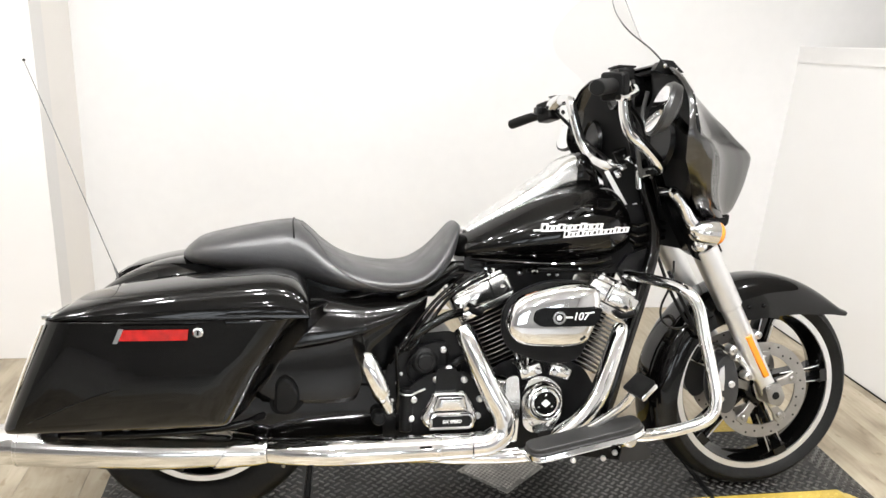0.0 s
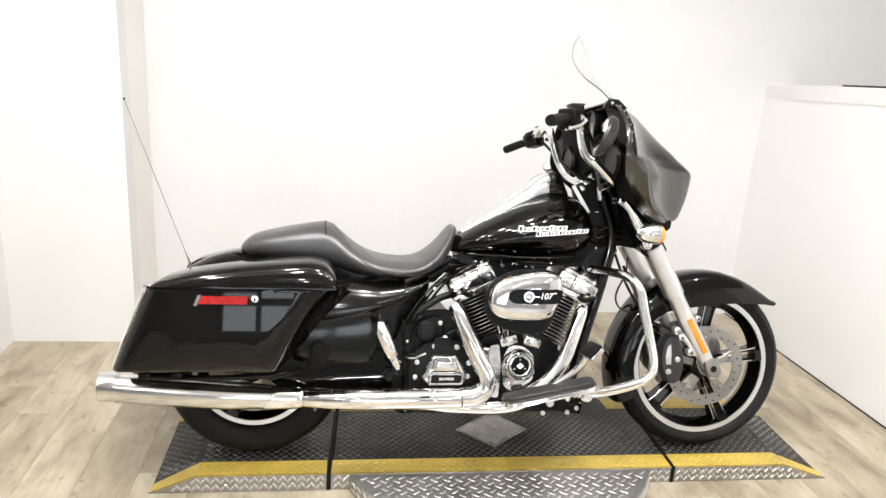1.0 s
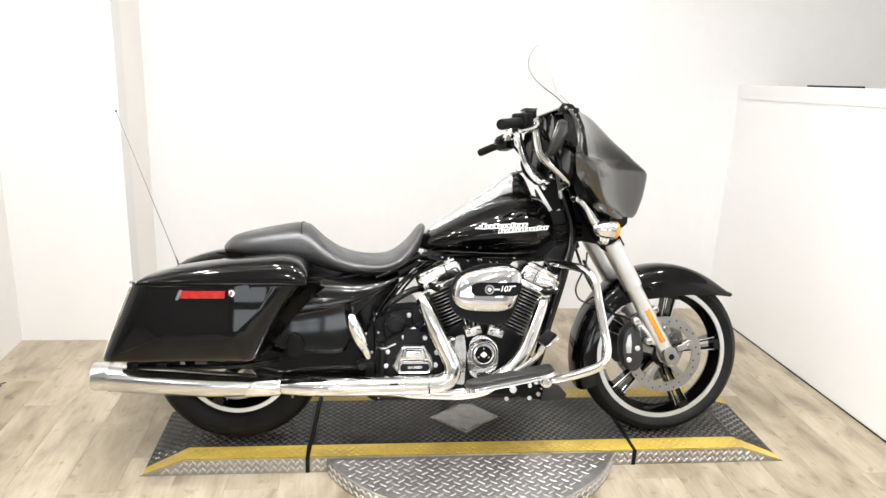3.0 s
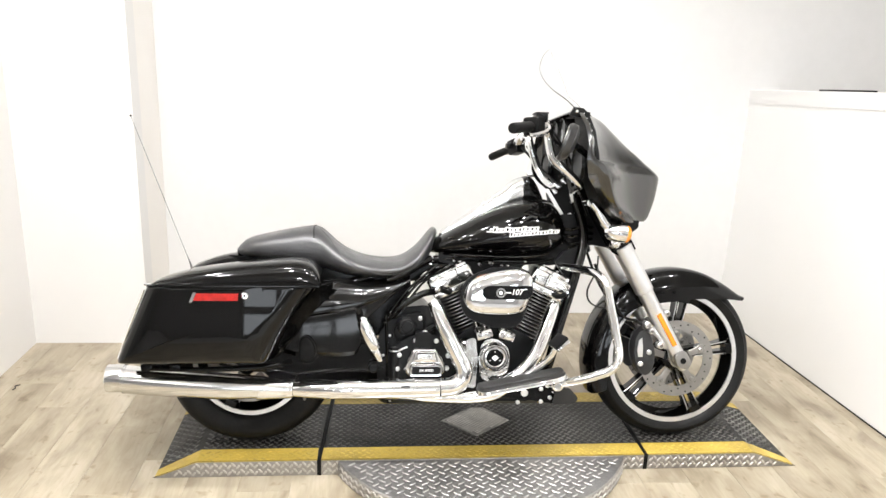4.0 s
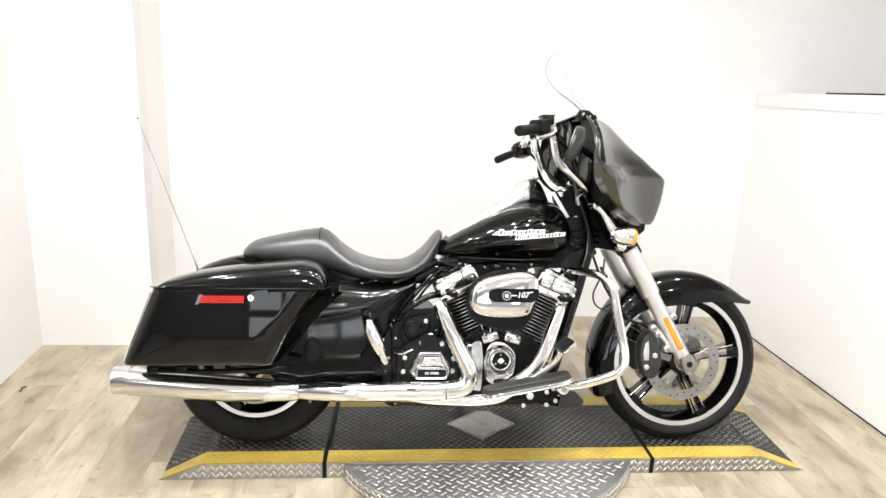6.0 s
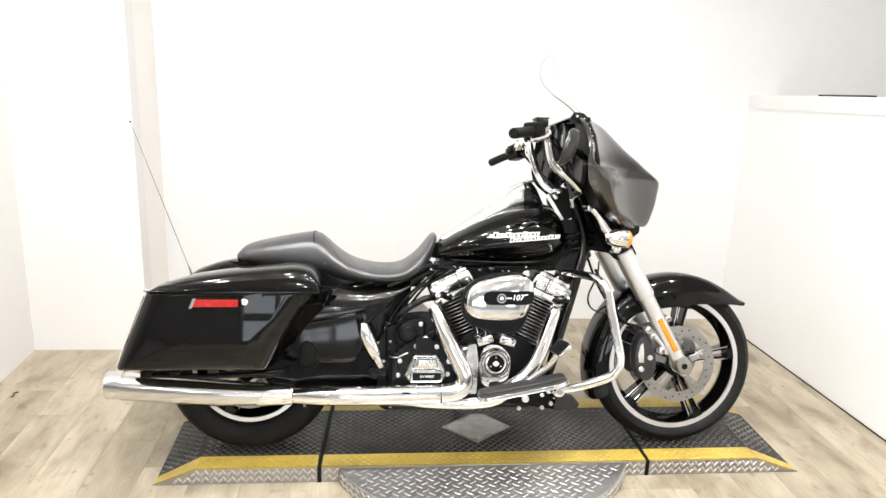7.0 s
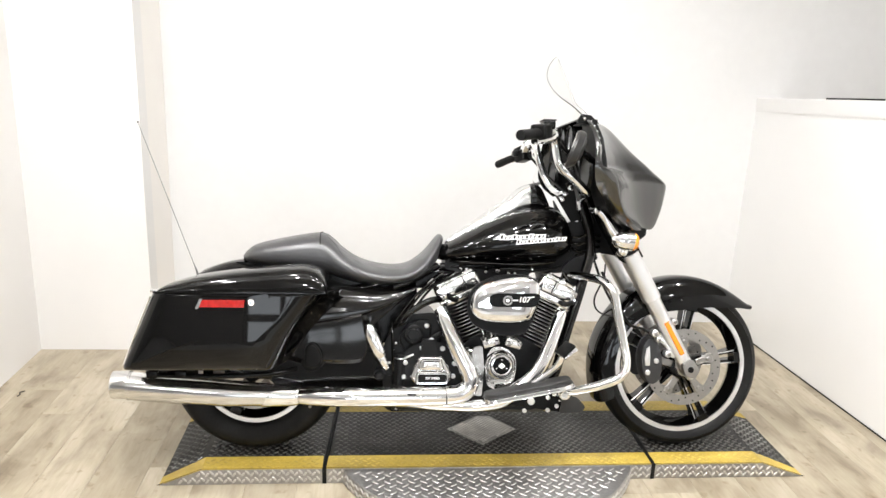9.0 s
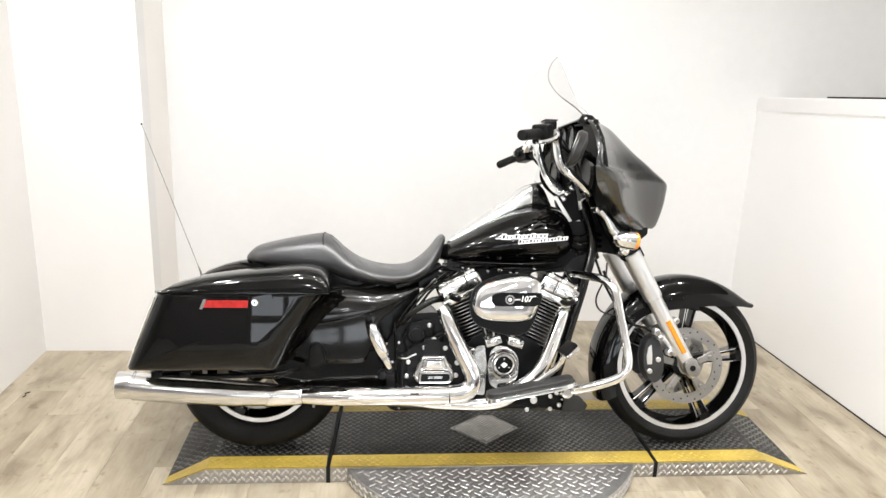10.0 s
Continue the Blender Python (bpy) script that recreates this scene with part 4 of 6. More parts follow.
for u, w, a in [(0.304, 0.956, 25), (0.335, 0.946, -30), (0.356, 0.966, 40), (0.322, 0.927, 60)]:
    part("clamp_bolt", box((-0.010, -0.012, -0.007), (0.010, 0.012, 0.007), 0.003, pose(u, -0.060, w, 0, a, 0)), CHROME, bars, "small chrome clamp block")
part("bar_clamp", box((0.374, -0.072, 0.936), (0.402, 0.072, 0.956), 0.008), CHROME, bars)
part("chrome_bracket", slab([(0.289, 0.931), (0.300, 0.935), (0.333, 0.885), (0.364, 0.836), (0.389, 0.846), (0.394, 0.838), (0.363, 0.821), (0.355, 0.828)], -0.050, -0.045, 0.001), SILVER, bars, "bright fork bracket")


def mirror(s, u, v, w):
    hs = part("mirror_housing", bevelled(loft([egg(uu, a, top, bot, 2.3, 28) for uu, a, top, bot in ((u - 0.022, 0.064, w + 0.060, w - 0.056), (u - 0.013, 0.068, w + 0.064, w - 0.060), (u + 0.008, 0.058, w + 0.056, w - 0.050), (u + 0.021, 0.030, w + 0.030, w - 0.024))]), 0.001, 1, 80), MIRRORCASE, bike, "dark grey fairing mirror")
    for p in hs.data.vertices:
        p.co.y += v
        p.co.x += (p.co.z - w) * 0.36 + (p.co.y - v) * s * -0.20
    gm = part("mirror_glass", loft([egg(uu, 0.060, w + 0.054, w - 0.050, 2.3, 28) for uu in (u - 0.025, u - 0.0222)]), MIRROR, hs, "mirror glass")
    for p in gm.data.vertices:
        p.co.y += v
        p.co.x += (p.co.z - w) * 0.36 + (p.co.y - v) * s * -0.20
    part("mirror_arm", tube([(u + 0.02, v, w - 0.01), (u + 0.05, v - s * 0.04, w - 0.02), (u + 0.09, v - s * 0.07, w - 0.04)], 0.011, 10, 4), SATIN, hs)


mirror(-1, 0.272, -0.430, 1.080)
mirror(1, 0.385, 0.47, 1.050)
# cables of the bars
for k, (a, b, c, d) in enumerate((((0.225, -0.27, 1.140), (0.31, -0.13, 1.10), (0.36, -0.06, 1.00), (0.42, -0.03, 0.88)), ((0.235, -0.25, 1.130), (0.335, -0.17, 1.06), (0.385, -0.12, 0.97), (0.45, -0.07, 0.84)),
                                  ((0.28, 0.36, 1.115), (0.33, 0.24, 1.03), (0.38, 0.12, 0.95), (0.45, 0.06, 0.82)), ((0.23, -0.30, 1.15), (0.31, -0.16, 1.10), (0.36, -0.09, 1.02), (0.40, -0.04, 0.90)))):
    part("control_cable", tube([a, b, c, d], 0.0055, 8, 6), PLASTIC, bars, "black control cable")


def turn_signal(s):
    st = part("signal_stalk", tube([(0.422, s * 0.205, 0.886), (0.445, s * 0.205, 0.860), (0.470, s * 0.205, 0.815), (0.495, s * 0.205, 0.790)], 0.0175, 14, 5), CHROME, bike, "chrome turn signal stalk")
    part("signal_mount", drum((0.418, s * 0.14, 0.886), (0.418, s * 0.215, 0.886), 0.015), CHROME, st)
    rows = [(0.470, 0.785, 0.012), (0.485, 0.786, 0.026), (0.515, 0.782, 0.033), (0.548, 0.778, 0.034)]
    part("signal_body", tube([(u, s * 0.205, w, r) for u, w, r in rows], 0.03, 24, 5), CHROME, st, "chrome bullet signal housing")
    part("signal_lens", tube([(0.549, s * 0.205, 0.778, 0.032), (0.556, s * 0.205, 0.777, 0.031), (0.565, s * 0.205, 0.776, 0.024), (0.568, s * 0.205, 0.776, 0.006)], 0.03, 24, 4), AMBERLENS, st, "amber signal lens")
    part("knuckle", ball((0.522, s * 0.175, 0.742), 0.021), CHROME, st)


turn_signal(-1)
turn_signal(1)

# ---- tank, console and seat ----
TANK = spline([(-0.150, 0.712, 0.694, 0.045, 2.1), (-0.128, 0.738, 0.688, 0.085, 2.2), (-0.090, 0.764, 0.685, 0.112, 2.3), (-0.020, 0.806, 0.682, 0.140, 2.3), (0.060, 0.850, 0.679, 0.160, 2.3), (0.140, 0.884, 0.678, 0.174, 2.3),
               (0.210, 0.900, 0.680, 0.176, 2.3), (0.265, 0.902, 0.684, 0.172, 2.3), (0.305, 0.891, 0.692, 0.158, 2.3), (0.337, 0.862, 0.708, 0.136, 2.2), (0.356, 0.820, 0.732, 0.104, 2.1), (0.365, 0.785, 0.752, 0.060, 2.0)], 5)
tank = part("fuel_tank", loft([egg(u, a, t, b, p, 48, 0.42) for u, t, b, a, p in TANK]), PAINT, bike, "gloss black teardrop fuel tank", smooth=60)
part("tank_seam", tube([(-0.11, -0.075, 0.690), (0.0, -0.118, 0.686), (0.12, -0.146, 0.684), (0.22, -0.148, 0.687), (0.29, -0.125, 0.698)], 0.005, 8, 5), PAINT, tank)
CONSOLE = spline([(-0.108, 0.758, 0.735, 0.030), (-0.09, 0.775, 0.748, 0.038), (-0.024, 0.819, 0.780, 0.048), (0.049, 0.871, 0.815, 0.060), (0.100, 0.907, 0.840, 0.066), (0.135, 0.932, 0.855, 0.068), (0.160, 0.957, 0.868, 0.068), (0.185, 0.972, 0.876, 0.066), (0.203, 0.977, 0.880, 0.064), (0.207, 0.974, 0.884, 0.060)], 5)
console = part("console", loft([egg(u, a, t, b, 3.2, 32) for u, t, b, a in CONSOLE]), SATINCHROME, bike, "chrome tank console", smooth=50)
DASH = spline([(0.204, 0.968, 0.882, 0.058), (0.210, 0.980, 0.880, 0.062), (0.232, 0.982, 0.880, 0.062), (0.252, 0.964, 0.880, 0.056), (0.268, 0.935, 0.876, 0.048), (0.284, 0.905, 0.868, 0.032)], 4)
part("dash_end", loft([egg(u, a, t, b, 3.2, 32) for u, t, b, a in DASH]), PAINT, console, "black rounded end of the console", smooth=50)


def badge():
    """Two staggered silver plates with dark slanted bars, in place of the maker's script."""
    bg = part("badge", slab([(0.050, 0.7755), (0.074, 0.7765), (0.074, 0.7795), (0.050, 0.7785)], -0.1815, -0.1700, 0.0006), SILVER, bike, "two-line chrome tank emblem")

    def at(u):
        return -0.1785 + max(0, abs(u - 0.19) - 0.05) * 0.09

    for u0, u1, w0, rise, h, n in ((0.072, 0.236, 0.7735, 0.010, 0.0165, 11), (0.132, 0.312, 0.7590, 0.0165, 0.0150, 14)):
        step = (u1 - u0) / n

        def base(u):
            return w0 + rise * (u - u0) / (u1 - u0)

        for k in range(n):
            u, tall = u0 + k * step, h * (1.30 if k == 0 else 1.12 if k % 4 == 3 else 0.92)
            lean, w = 0.0035, base(u)
            bm = slab([(u, w), (u + step * 1.02, w + rise / n), (u + step * 1.02 + lean, w + tall), (u + lean, w + tall)], at(u) - 0.0024, at(u) + 0.012, 0.0006, 1)
            part("emblem_plate", bm, SILVER, bg)
            q = step * (0.28 if k % 3 else 0.46)
            bm = slab([(u + step * 0.26, w + tall * 0.24), (u + step * 0.26 + q, w + tall * 0.24), (u + step * 0.26 + q + lean * 0.5, w + tall * 0.78), (u + step * 0.26 + lean * 0.5, w + tall * 0.78)], at(u) - 0.0029, at(u) + 0.004, 0.0, 1)
            part("emblem_bar", bm, SATIN, bg, smooth=0)


badge()
SEAT = spline([(-0.842, 0.700, 0.682, 0.045, 2.2), (-0.828, 0.716, 0.672, 0.080, 2.3), (-0.800, 0.736, 0.664, 0.118, 2.5), (-0.74, 0.752, 0.655, 0.142, 2.7), (-0.66, 0.769, 0.645, 0.150, 2.8), (-0.60, 0.779, 0.637, 0.146, 2.8), (-0.560, 0.781, 0.629, 0.140, 2.7), (-0.530, 0.765, 0.622, 0.140, 2.6),
               (-0.490, 0.731, 0.612, 0.156, 2.4), (-0.440, 0.698, 0.602, 0.172, 2.2), (-0.38, 0.676, 0.596, 0.185, 2.1), (-0.310, 0.667, 0.595, 0.189, 2.0), (-0.25, 0.675, 0.601, 0.180, 2.0), (-0.205, 0.702, 0.616, 0.162, 2.1), (-0.170, 0.738, 0.640, 0.136, 2.2), (-0.142, 0.774, 0.680, 0.104, 2.3), (-0.128, 0.784, 0.728, 0.080, 2.2), (-0.118, 0.778, 0.752, 0.05, 2.1)], 5)
seat_bm = loft([egg(u, a, t, b, p, 48, 0.52) for u, t, b, a, p in SEAT])
for vtx in seat_bm.verts:
    # the rider's place is dished between raised flanks
    if vtx.co.x > -0.52 and vtx.co.z > 0.65:
        k = max(0.0, 1 - ((vtx.co.x + 0.34) / 0.19) ** 2)
        vtx.co.z += k * (0.006 * min(1.0, abs(vtx.co.y) / 0.12) - 0.006)
seat = part("seat", seat_bm, LEATHER, bike, "black vinyl two-up seat", smooth=60)


def seat_seam(u, tilt, name="seam"):
    i = int(np.argmin(abs(SEAT[:, 0] - u)))
    _, t, b, a, p = SEAT[i]
    ring = [Vector((q[0] + (q[2] - t) * tilt, q[1] * 1.006, q[2] + 0.001)) for q in egg(u, a, t, b, p, 48, 0.52) if q[2] > b + (t - b) * 0.72]
    ring.sort(key=lambda q: math.atan2(q.y, q.z - b))
    part(name, tube([tuple(q) for q in ring], 0.0022, 6, 1, smooth=False), RUBBER, seat)


seat_seam(-0.566, -0.12)


SEAM = spline([(-0.545, 0.774), (-0.511, 0.742), (-0.490, 0.716), (-0.448, 0.669), (-0.400, 0.644), (-0.359, 0.630), (-0.300, 0.620), (-0.240, 0.628), (-0.200, 0.650), (-0.160, 0.715)], 6)
for s in (-1, 1):
    rows = []
    for u, w in SEAM:
        t, b, a, p = [float(np.interp(u, SEAT[:, 0], SEAT[:, k])) for k in (1, 2, 3, 4)]
        mid = b + (t - b) * 0.52
        h = min(0.995, abs(w - mid) / ((t - mid) if w > mid else (mid - b)))
        v = a * (1 - h ** p) ** (1 / p) if h ** p < 1 else 0.0
        rows.append((u, s * (v + 0.0004), w))
    part("seam", tube(rows, 0.0016, 6, 1, smooth=False), LEATHER, seat, "stitched seam")
part("seat_nose_bracket", box((-0.845, -0.03, 0.676), (-0.815, 0.03, 0.690), 0.004), SATIN, seat)


# ---- saddlebags ----
def inset(outline, d, cu, cw):
    out = []
    for u, w in outline:
        l = math.hypot(u - cu, w - cw)
        out.append((u - (u - cu) / l * d, w - (w - cw) / l * d * (0.12 if w > 0.585 else 1.0)))
    return out


def saddlebag(s):
    body_line = round_corners([(-1.170, 0.346), (-1.068, 0.601), (-0.556, 0.601), (-0.602, 0.528), (-0.650, 0.455), (-0.684, 0.384), (-0.708, 0.343)], (0.020, 0.004, 0.006, 0.02, 0.02, 0.02, 0.012))
    cu, cw = -0.84, 0.48
    rings = []
    for v, d in ((0.205, 0.02), (0.215, 0.004), (0.26, 0.0), (0.345, 0.0), (0.375, 0.004), (0.394, 0.014), (0.405, 0.028), (0.410, 0.045), (0.411, 0.08)):
        o = inset(body_line, d, cu, cw)
        rings.append([(u + 0.085 * max(0.0, (0.395 - v) / 0.18) * min(1.0, max(0.0, (u + 0.85) / 0.25)), s * (v - max(0, 0.435 - w) * 0.14 * (v > 0.3)), w) for u, w in o])  # the foot of the outer face tucks in
    for k in (0.97, 0.85, 0.65, 0.42, 0.2):
        o2 = [(cu + (u - cu) * k, cw + (w - cw) * k) for u, w in o]
        rings.append([(u, s * (0.411 - max(0, 0.435 - w) * 0.14), w) for u, w in o2])
    bag = part("saddlebag", loft(rings), PAINT, bike, "gloss black hard saddlebag", smooth=40)
    lid_line = round_corners([(-1.054, 0.604), (-1.032, 0.622), (-0.94, 0.649), (-0.816, 0.669), (-0.70, 0.681), (-0.600, 0.689), (-0.550, 0.677), (-0.524, 0.642), (-0.519, 0.604)], (0.004, 0.02, 0.04, 0.04, 0.04, 0.03, 0.03, 0.02, 0.004))
    rings = []
    for v, k, d in ((0.190, 0.90, 0.01), (0.205, 0.97, 0.0), (0.26, 1.0, 0.0), (0.330, 0.985, 0.0), (0.368, 0.93, 0.0), (0.390, 0.84, 0.002), (0.403, 0.68, 0.005), (0.410, 0.44, 0.008), (0.4125, 0.18, 0.010)):
        rings.append([(u + (cu - u) * d, s * v, 0.604 + (w - 0.604) * k) for u, w in lid_line])
    part("lid", loft(rings), PAINT, bag, "gloss black saddlebag lid", smooth=50)
    part("lid_seam", tube([(-1.058, s * 0.404, 0.6025), (-0.80, s * 0.413, 0.6025), (-0.53, s * 0.404, 0.6025)], 0.0022, 6, 4), GAPMAT, bag)
    # chrome tube stands in for the white wall's reflection along the bevel
    part("rear_trim", tube([(-1.070, s * 0.388, 0.590), (-1.119, s * 0.376, 0.470), (-1.161, s * 0.356, 0.362)], 0.0035, 8, 4), CHROME, bag, "chrome strip drawing the bright reflection on the rear edge")
    if s < 0:
        part("latch", slab(round_corners([(-0.925, 0.556), (-0.912, 0.590), (-0.765, 0.590), (-0.735, 0.598), (-0.705, 0.602), (-0.700, 0.590), (-0.722, 0.570), (-0.745, 0.556)], (0.004,) * 8), -0.420, -0.404, 0.004), PAINT, bag, "black latch plate")
        part("reflector", slab([(-0.910, 0.5620), (-0.902, 0.5815), (-0.776, 0.5815), (-0.778, 0.5620)], -0.4245, -0.418, 0.002), RED, bag, "red side reflector")
        part("reflector_end", slab([(-0.922, 0.557), (-0.911, 0.584), (-0.906, 0.584), (-0.917, 0.557)], -0.425, -0.415, 0.002), CHROME, bag, "chrome reflector end")
        part("lock", drum((-0.755, -0.415, 0.576), (-0.755, -0.427, 0.576), 0.011, seg=24), CHROME, bag, "chrome round lock")
        part("lock_slot", box((-0.757, -0.4278, 0.571), (-0.753, -0.4265, 0.581), 0.0), GAPMAT, bag)
        part("lid_tab", box((-1.068, -0.40, 0.602), (-1.044, -0.36, 0.611), 0.003), CHROME, bag)
        part("crease", tube([(-1.118, -0.3985, 0.372, 0.0008), (-1.088, -0.4030, 0.386, 0.0024), (-1.02, -0.4080, 0.416, 0.0026), (-0.95, -0.4100, 0.443, 0.0024), (-0.895, -0.4095, 0.456, 0.0006)], 0.0022, 8, 5), PAINT, bag)
    return bag


saddlebag(-1)
saddlebag(1)
for s in (-1, 1):
    part("bag_rail", tube([(-1.10, s * 0.30, 0.318), (-0.90, s * 0.315, 0.316), (-0.70, s * 0.30, 0.322), (-0.63, s * 0.24, 0.325)], 0.009, 12, 6), SATIN, bike, "black saddlebag support rail")
    for u in (-1.08, -0.99):
        part("bag_mount", box((u - 0.018, s * 0.33 - 0.012, 0.316), (u + 0.018, s * 0.33 + 0.012, 0.338), 0.005), SATIN, bike)

antenna = part("antenna", tube([(-1.027, 0.065, 0.600, 0.004), (-1.032, 0.068, 0.625, 0.0035), (-1.045, 0.073, 0.655, 0.0013), (-1.266, 0.139, 1.178, 0.0010)], 0.002, 8, 1, smooth=False), DARKSTEEL, bike, "thin black radio antenna")
part("tip", ball((-1.266, 0.139, 1.180), 0.004, 10), SATIN, antenna)

# ---- exhaust ----
for s in (-1, 1):
    muf = part("muffler", tube([(-1.194, s * 0.194, 0.2550, 0.0480), (-1.05, s * 0.200, 0.2440, 0.0480), (-0.92, s * 0.205, 0.2360, 0.0468), (-0.85, s * 0.208, 0.2316, 0.0448), (-0.75, s * 0.2115, 0.2288, 0.0390), (-0.69, s * 0.214, 0.2272, 0.0345), (-0.626, s * 0.2166, 0.2254, 0.0290)], 0.05, 36, 5), MUFFLER, bike, "chrome tapered muffler")
    tip = [(0.041, 0.003), (0.0440, 0.0), (0.0460, 0.0008), (0.0470, 0.004), (0.0476, 0.056), (0.040, 0.056), (0.040, 0.012)]
    part("muffler_tip", lathe_x(-1.249, s * 0.193, 0.2580, tip, 40), MUFFLER, muf, "chrome muffler end cap")
    part("baffle", drum((-1.223, s * 0.193, 0.2580), (-1.213, s * 0.193, 0.2580), 0.040), GAPMAT, muf)
    for du in (-1.196, -1.189):
        part("weld_ring", lathe_x(du, s * 0.194, 0.255, [(0.0470, 0.0), (0.0492, 0.001), (0.0492, 0.003), (0.0470, 0.004)], 40), CHROME, muf)
    # dark sleeve draws the joint's gap line; no clamp sits here
    part("muffler_clamp", tube([(-0.630, s * 0.2166, 0.2254, 0.0270), (-0.608, s * 0.2200, 0.2262, 0.0275)], 0.027, 32, 2, smooth=False), CASTING, muf, "dark sleeve drawn for the gap line in the joint")
    part("clamp_bolt", drum((-0.583, s * 0.235, 0.203), (-0.583, s * 0.235, 0.187), 0.005, seg=8), STEEL, muf)
# collar plate over the muffler's front
collar = part("muffler_collar", tube([(-0.730, -0.2130, 0.2282, 0.0395), (-0.724, -0.2130, 0.2280, 0.0425), (-0.69, -0.2140, 0.2272, 0.0400), (-0.65, -0.2155, 0.2260, 0.0365), (-0.628, -0.2165, 0.2255, 0.0330), (-0.622, -0.2165, 0.2255, 0.0305)], 0.04, 32, 3), CHROME, bike, "chrome collar with a slanted rear edge")
for vtx in collar.data.vertices:
    vtx.co.x += max(0.0, (-0.66 - vtx.co.x) / 0.07) * (vtx.co.z - 0.228) * 0.50
part("rear_header_shield", tube([(-0.140, -0.215, 0.530, 0.022), (-0.127, -0.228, 0.503, 0.026), (-0.098, -0.245, 0.437, 0.028), (-0.064, -0.255, 0.366, 0.029), (-0.036, -0.260, 0.311, 0.030), (-0.036, -0.260, 0.268, 0.031),
                                 (-0.068, -0.260, 0.241, 0.0325), (-0.115, -0.260, 0.235, 0.033)], 0.03, 24, 7), CHROME, bike, "chrome rear exhaust heat shield")
long_pipe = part("exhaust_shield", tube([(-0.118, -0.260, 0.234, 0.0325), (-0.20, -0.260, 0.233, 0.033), (-0.32, -0.260, 0.232, 0.0335), (-0.46, -0.258, 0.231, 0.0335), (-0.56, -0.240, 0.229, 0.0325), (-0.610, -0.222, 0.2265, 0.0310), (-0.616, -0.221, 0.2263, 0.0295)], 0.034, 28, 5), CHROME, bike, "long chrome exhaust heat shield")
part("shield_clamp", tube([(-0.212, -0.260, 0.233, 0.0340), (-0.208, -0.260, 0.233, 0.0352), (-0.200, -0.260, 0.233, 0.0352), (-0.196, -0.260, 0.233, 0.0340)], 0.035, 24, 2), CHROME, long_pipe)
part("drain_slot", box((-0.252, -0.2945, 0.244), (-0.222, -0.288, 0.249), 0.002), GAPMAT, long_pipe)
front_pipe = part("front_header_shield", tube([(0.302, -0.190, 0.520, 0.021), (0.290, -0.205, 0.500, 0.0235), (0.262, -0.222, 0.430, 0.025), (0.228, -0.236, 0.350, 0.026), (0.175, -0.246, 0.284, 0.0265), (0.110, -0.255, 0.236, 0.026)], 0.025, 24, 7), CHROME, bike, "chrome front exhaust heat shield")
part("lower_pipe", tube([(0.125, -0.255, 0.244, 0.024), (0.075, -0.248, 0.209, 0.0225), (0.00, -0.240, 0.194, 0.0205), (-0.10, -0.240, 0.196, 0.0200), (-0.165, -0.245, 0.204, 0.0225), (-0.22, -0.252, 0.218, 0.0265), (-0.30, -0.258, 0.227, 0.030)], 0.024, 24, 6), CHROME, front_pipe, "chrome lower exhaust pipe")

# ---- engine ----
part("crankcase", slab(round_corners([(-0.075, 0.175), (0.225, 0.165), (0.275, 0.215), (0.262, 0.300), (0.205, 0.395), (0.100, 0.420), (-0.010, 0.410), (-0.075, 0.340)], (0.03,) * 8), -0.150, 0.150, 0.014), CASTING, bike, "black crankcase")
gearbox = part("gearbox", slab(round_corners([(-0.335, 0.190), (-0.080, 0.180), (-0.070, 0.380), (-0.105, 0.440), (-0.150, 0.500), (-0.260, 0.490), (-0.320, 0.400)], (0.025,) * 7), -0.165, 0.150, 0.012), CASTING, bike, "black gearbox case")
part("sump", slab(round_corners([(-0.34, 0.175), (-0.30, 0.150), (0.26, 0.145), (0.30, 0.185), (0.26, 0.21), (-0.30, 0.215)], (0.02,) * 6), -0.13, 0.13, 0.01), OLIVE, bike, "dark sump")


def cylinder(name, foot, head, n, label):
    """A finned barrel from foot to head in (u, w)."""
    f, h = Vector((foot[0], 0, foot[1])), Vector((head[0], 0, head[1]))
    d = (h - f).normalized()
    t = Vector((d.z, 0, -d.x))
    cyl = part(name, tube([(*f, 0.052), (*h, 0.052)], 0.052, 28, smooth=False), SATIN, bike, label)
    outline = round_corners([(-0.066, -0.118), (0.066, -0.118), (0.066, 0.118), (-0.066, 0.118)], (0.04,) * 4, 4)
    meshes = {}
    for k in range(n):
        p = f + (h - f) * ((k + 0.5) / n)
        m = Matrix.Translation(p) @ Matrix((t, (0, 1, 0), d)).transposed().to_4x4()
        grow = 1.0 if k < n - 1 else 1.04
        for nm, z0, z1, sc, material in (("fin", -0.0021, 0.0021, 1.0, FINMET), ("fin_edge", -0.0008, 0.0008, 1.006, FINEDGE)):
            if (nm, grow) not in meshes:
                sc2 = sc * grow
                bm = loft([[(x * sc2, y * sc2, z) for x, y in outline] for z in (z0, z1)])
                meshes[nm, grow] = data_of(nm, bm, material, 40)
            ob = new(nm, meshes[nm, grow])
            ob.parent, ob.matrix_basis = cyl, m
    return cyl, f, h, d, t


rear_cyl = cylinder("rear_cylinder", (0.026, 0.395), (-0.045, 0.550), 13, "black rear cylinder barrel")
front_cyl = cylinder("front_cylinder", (0.218, 0.385), (0.288, 0.537), 13, "black front cylinder barrel")


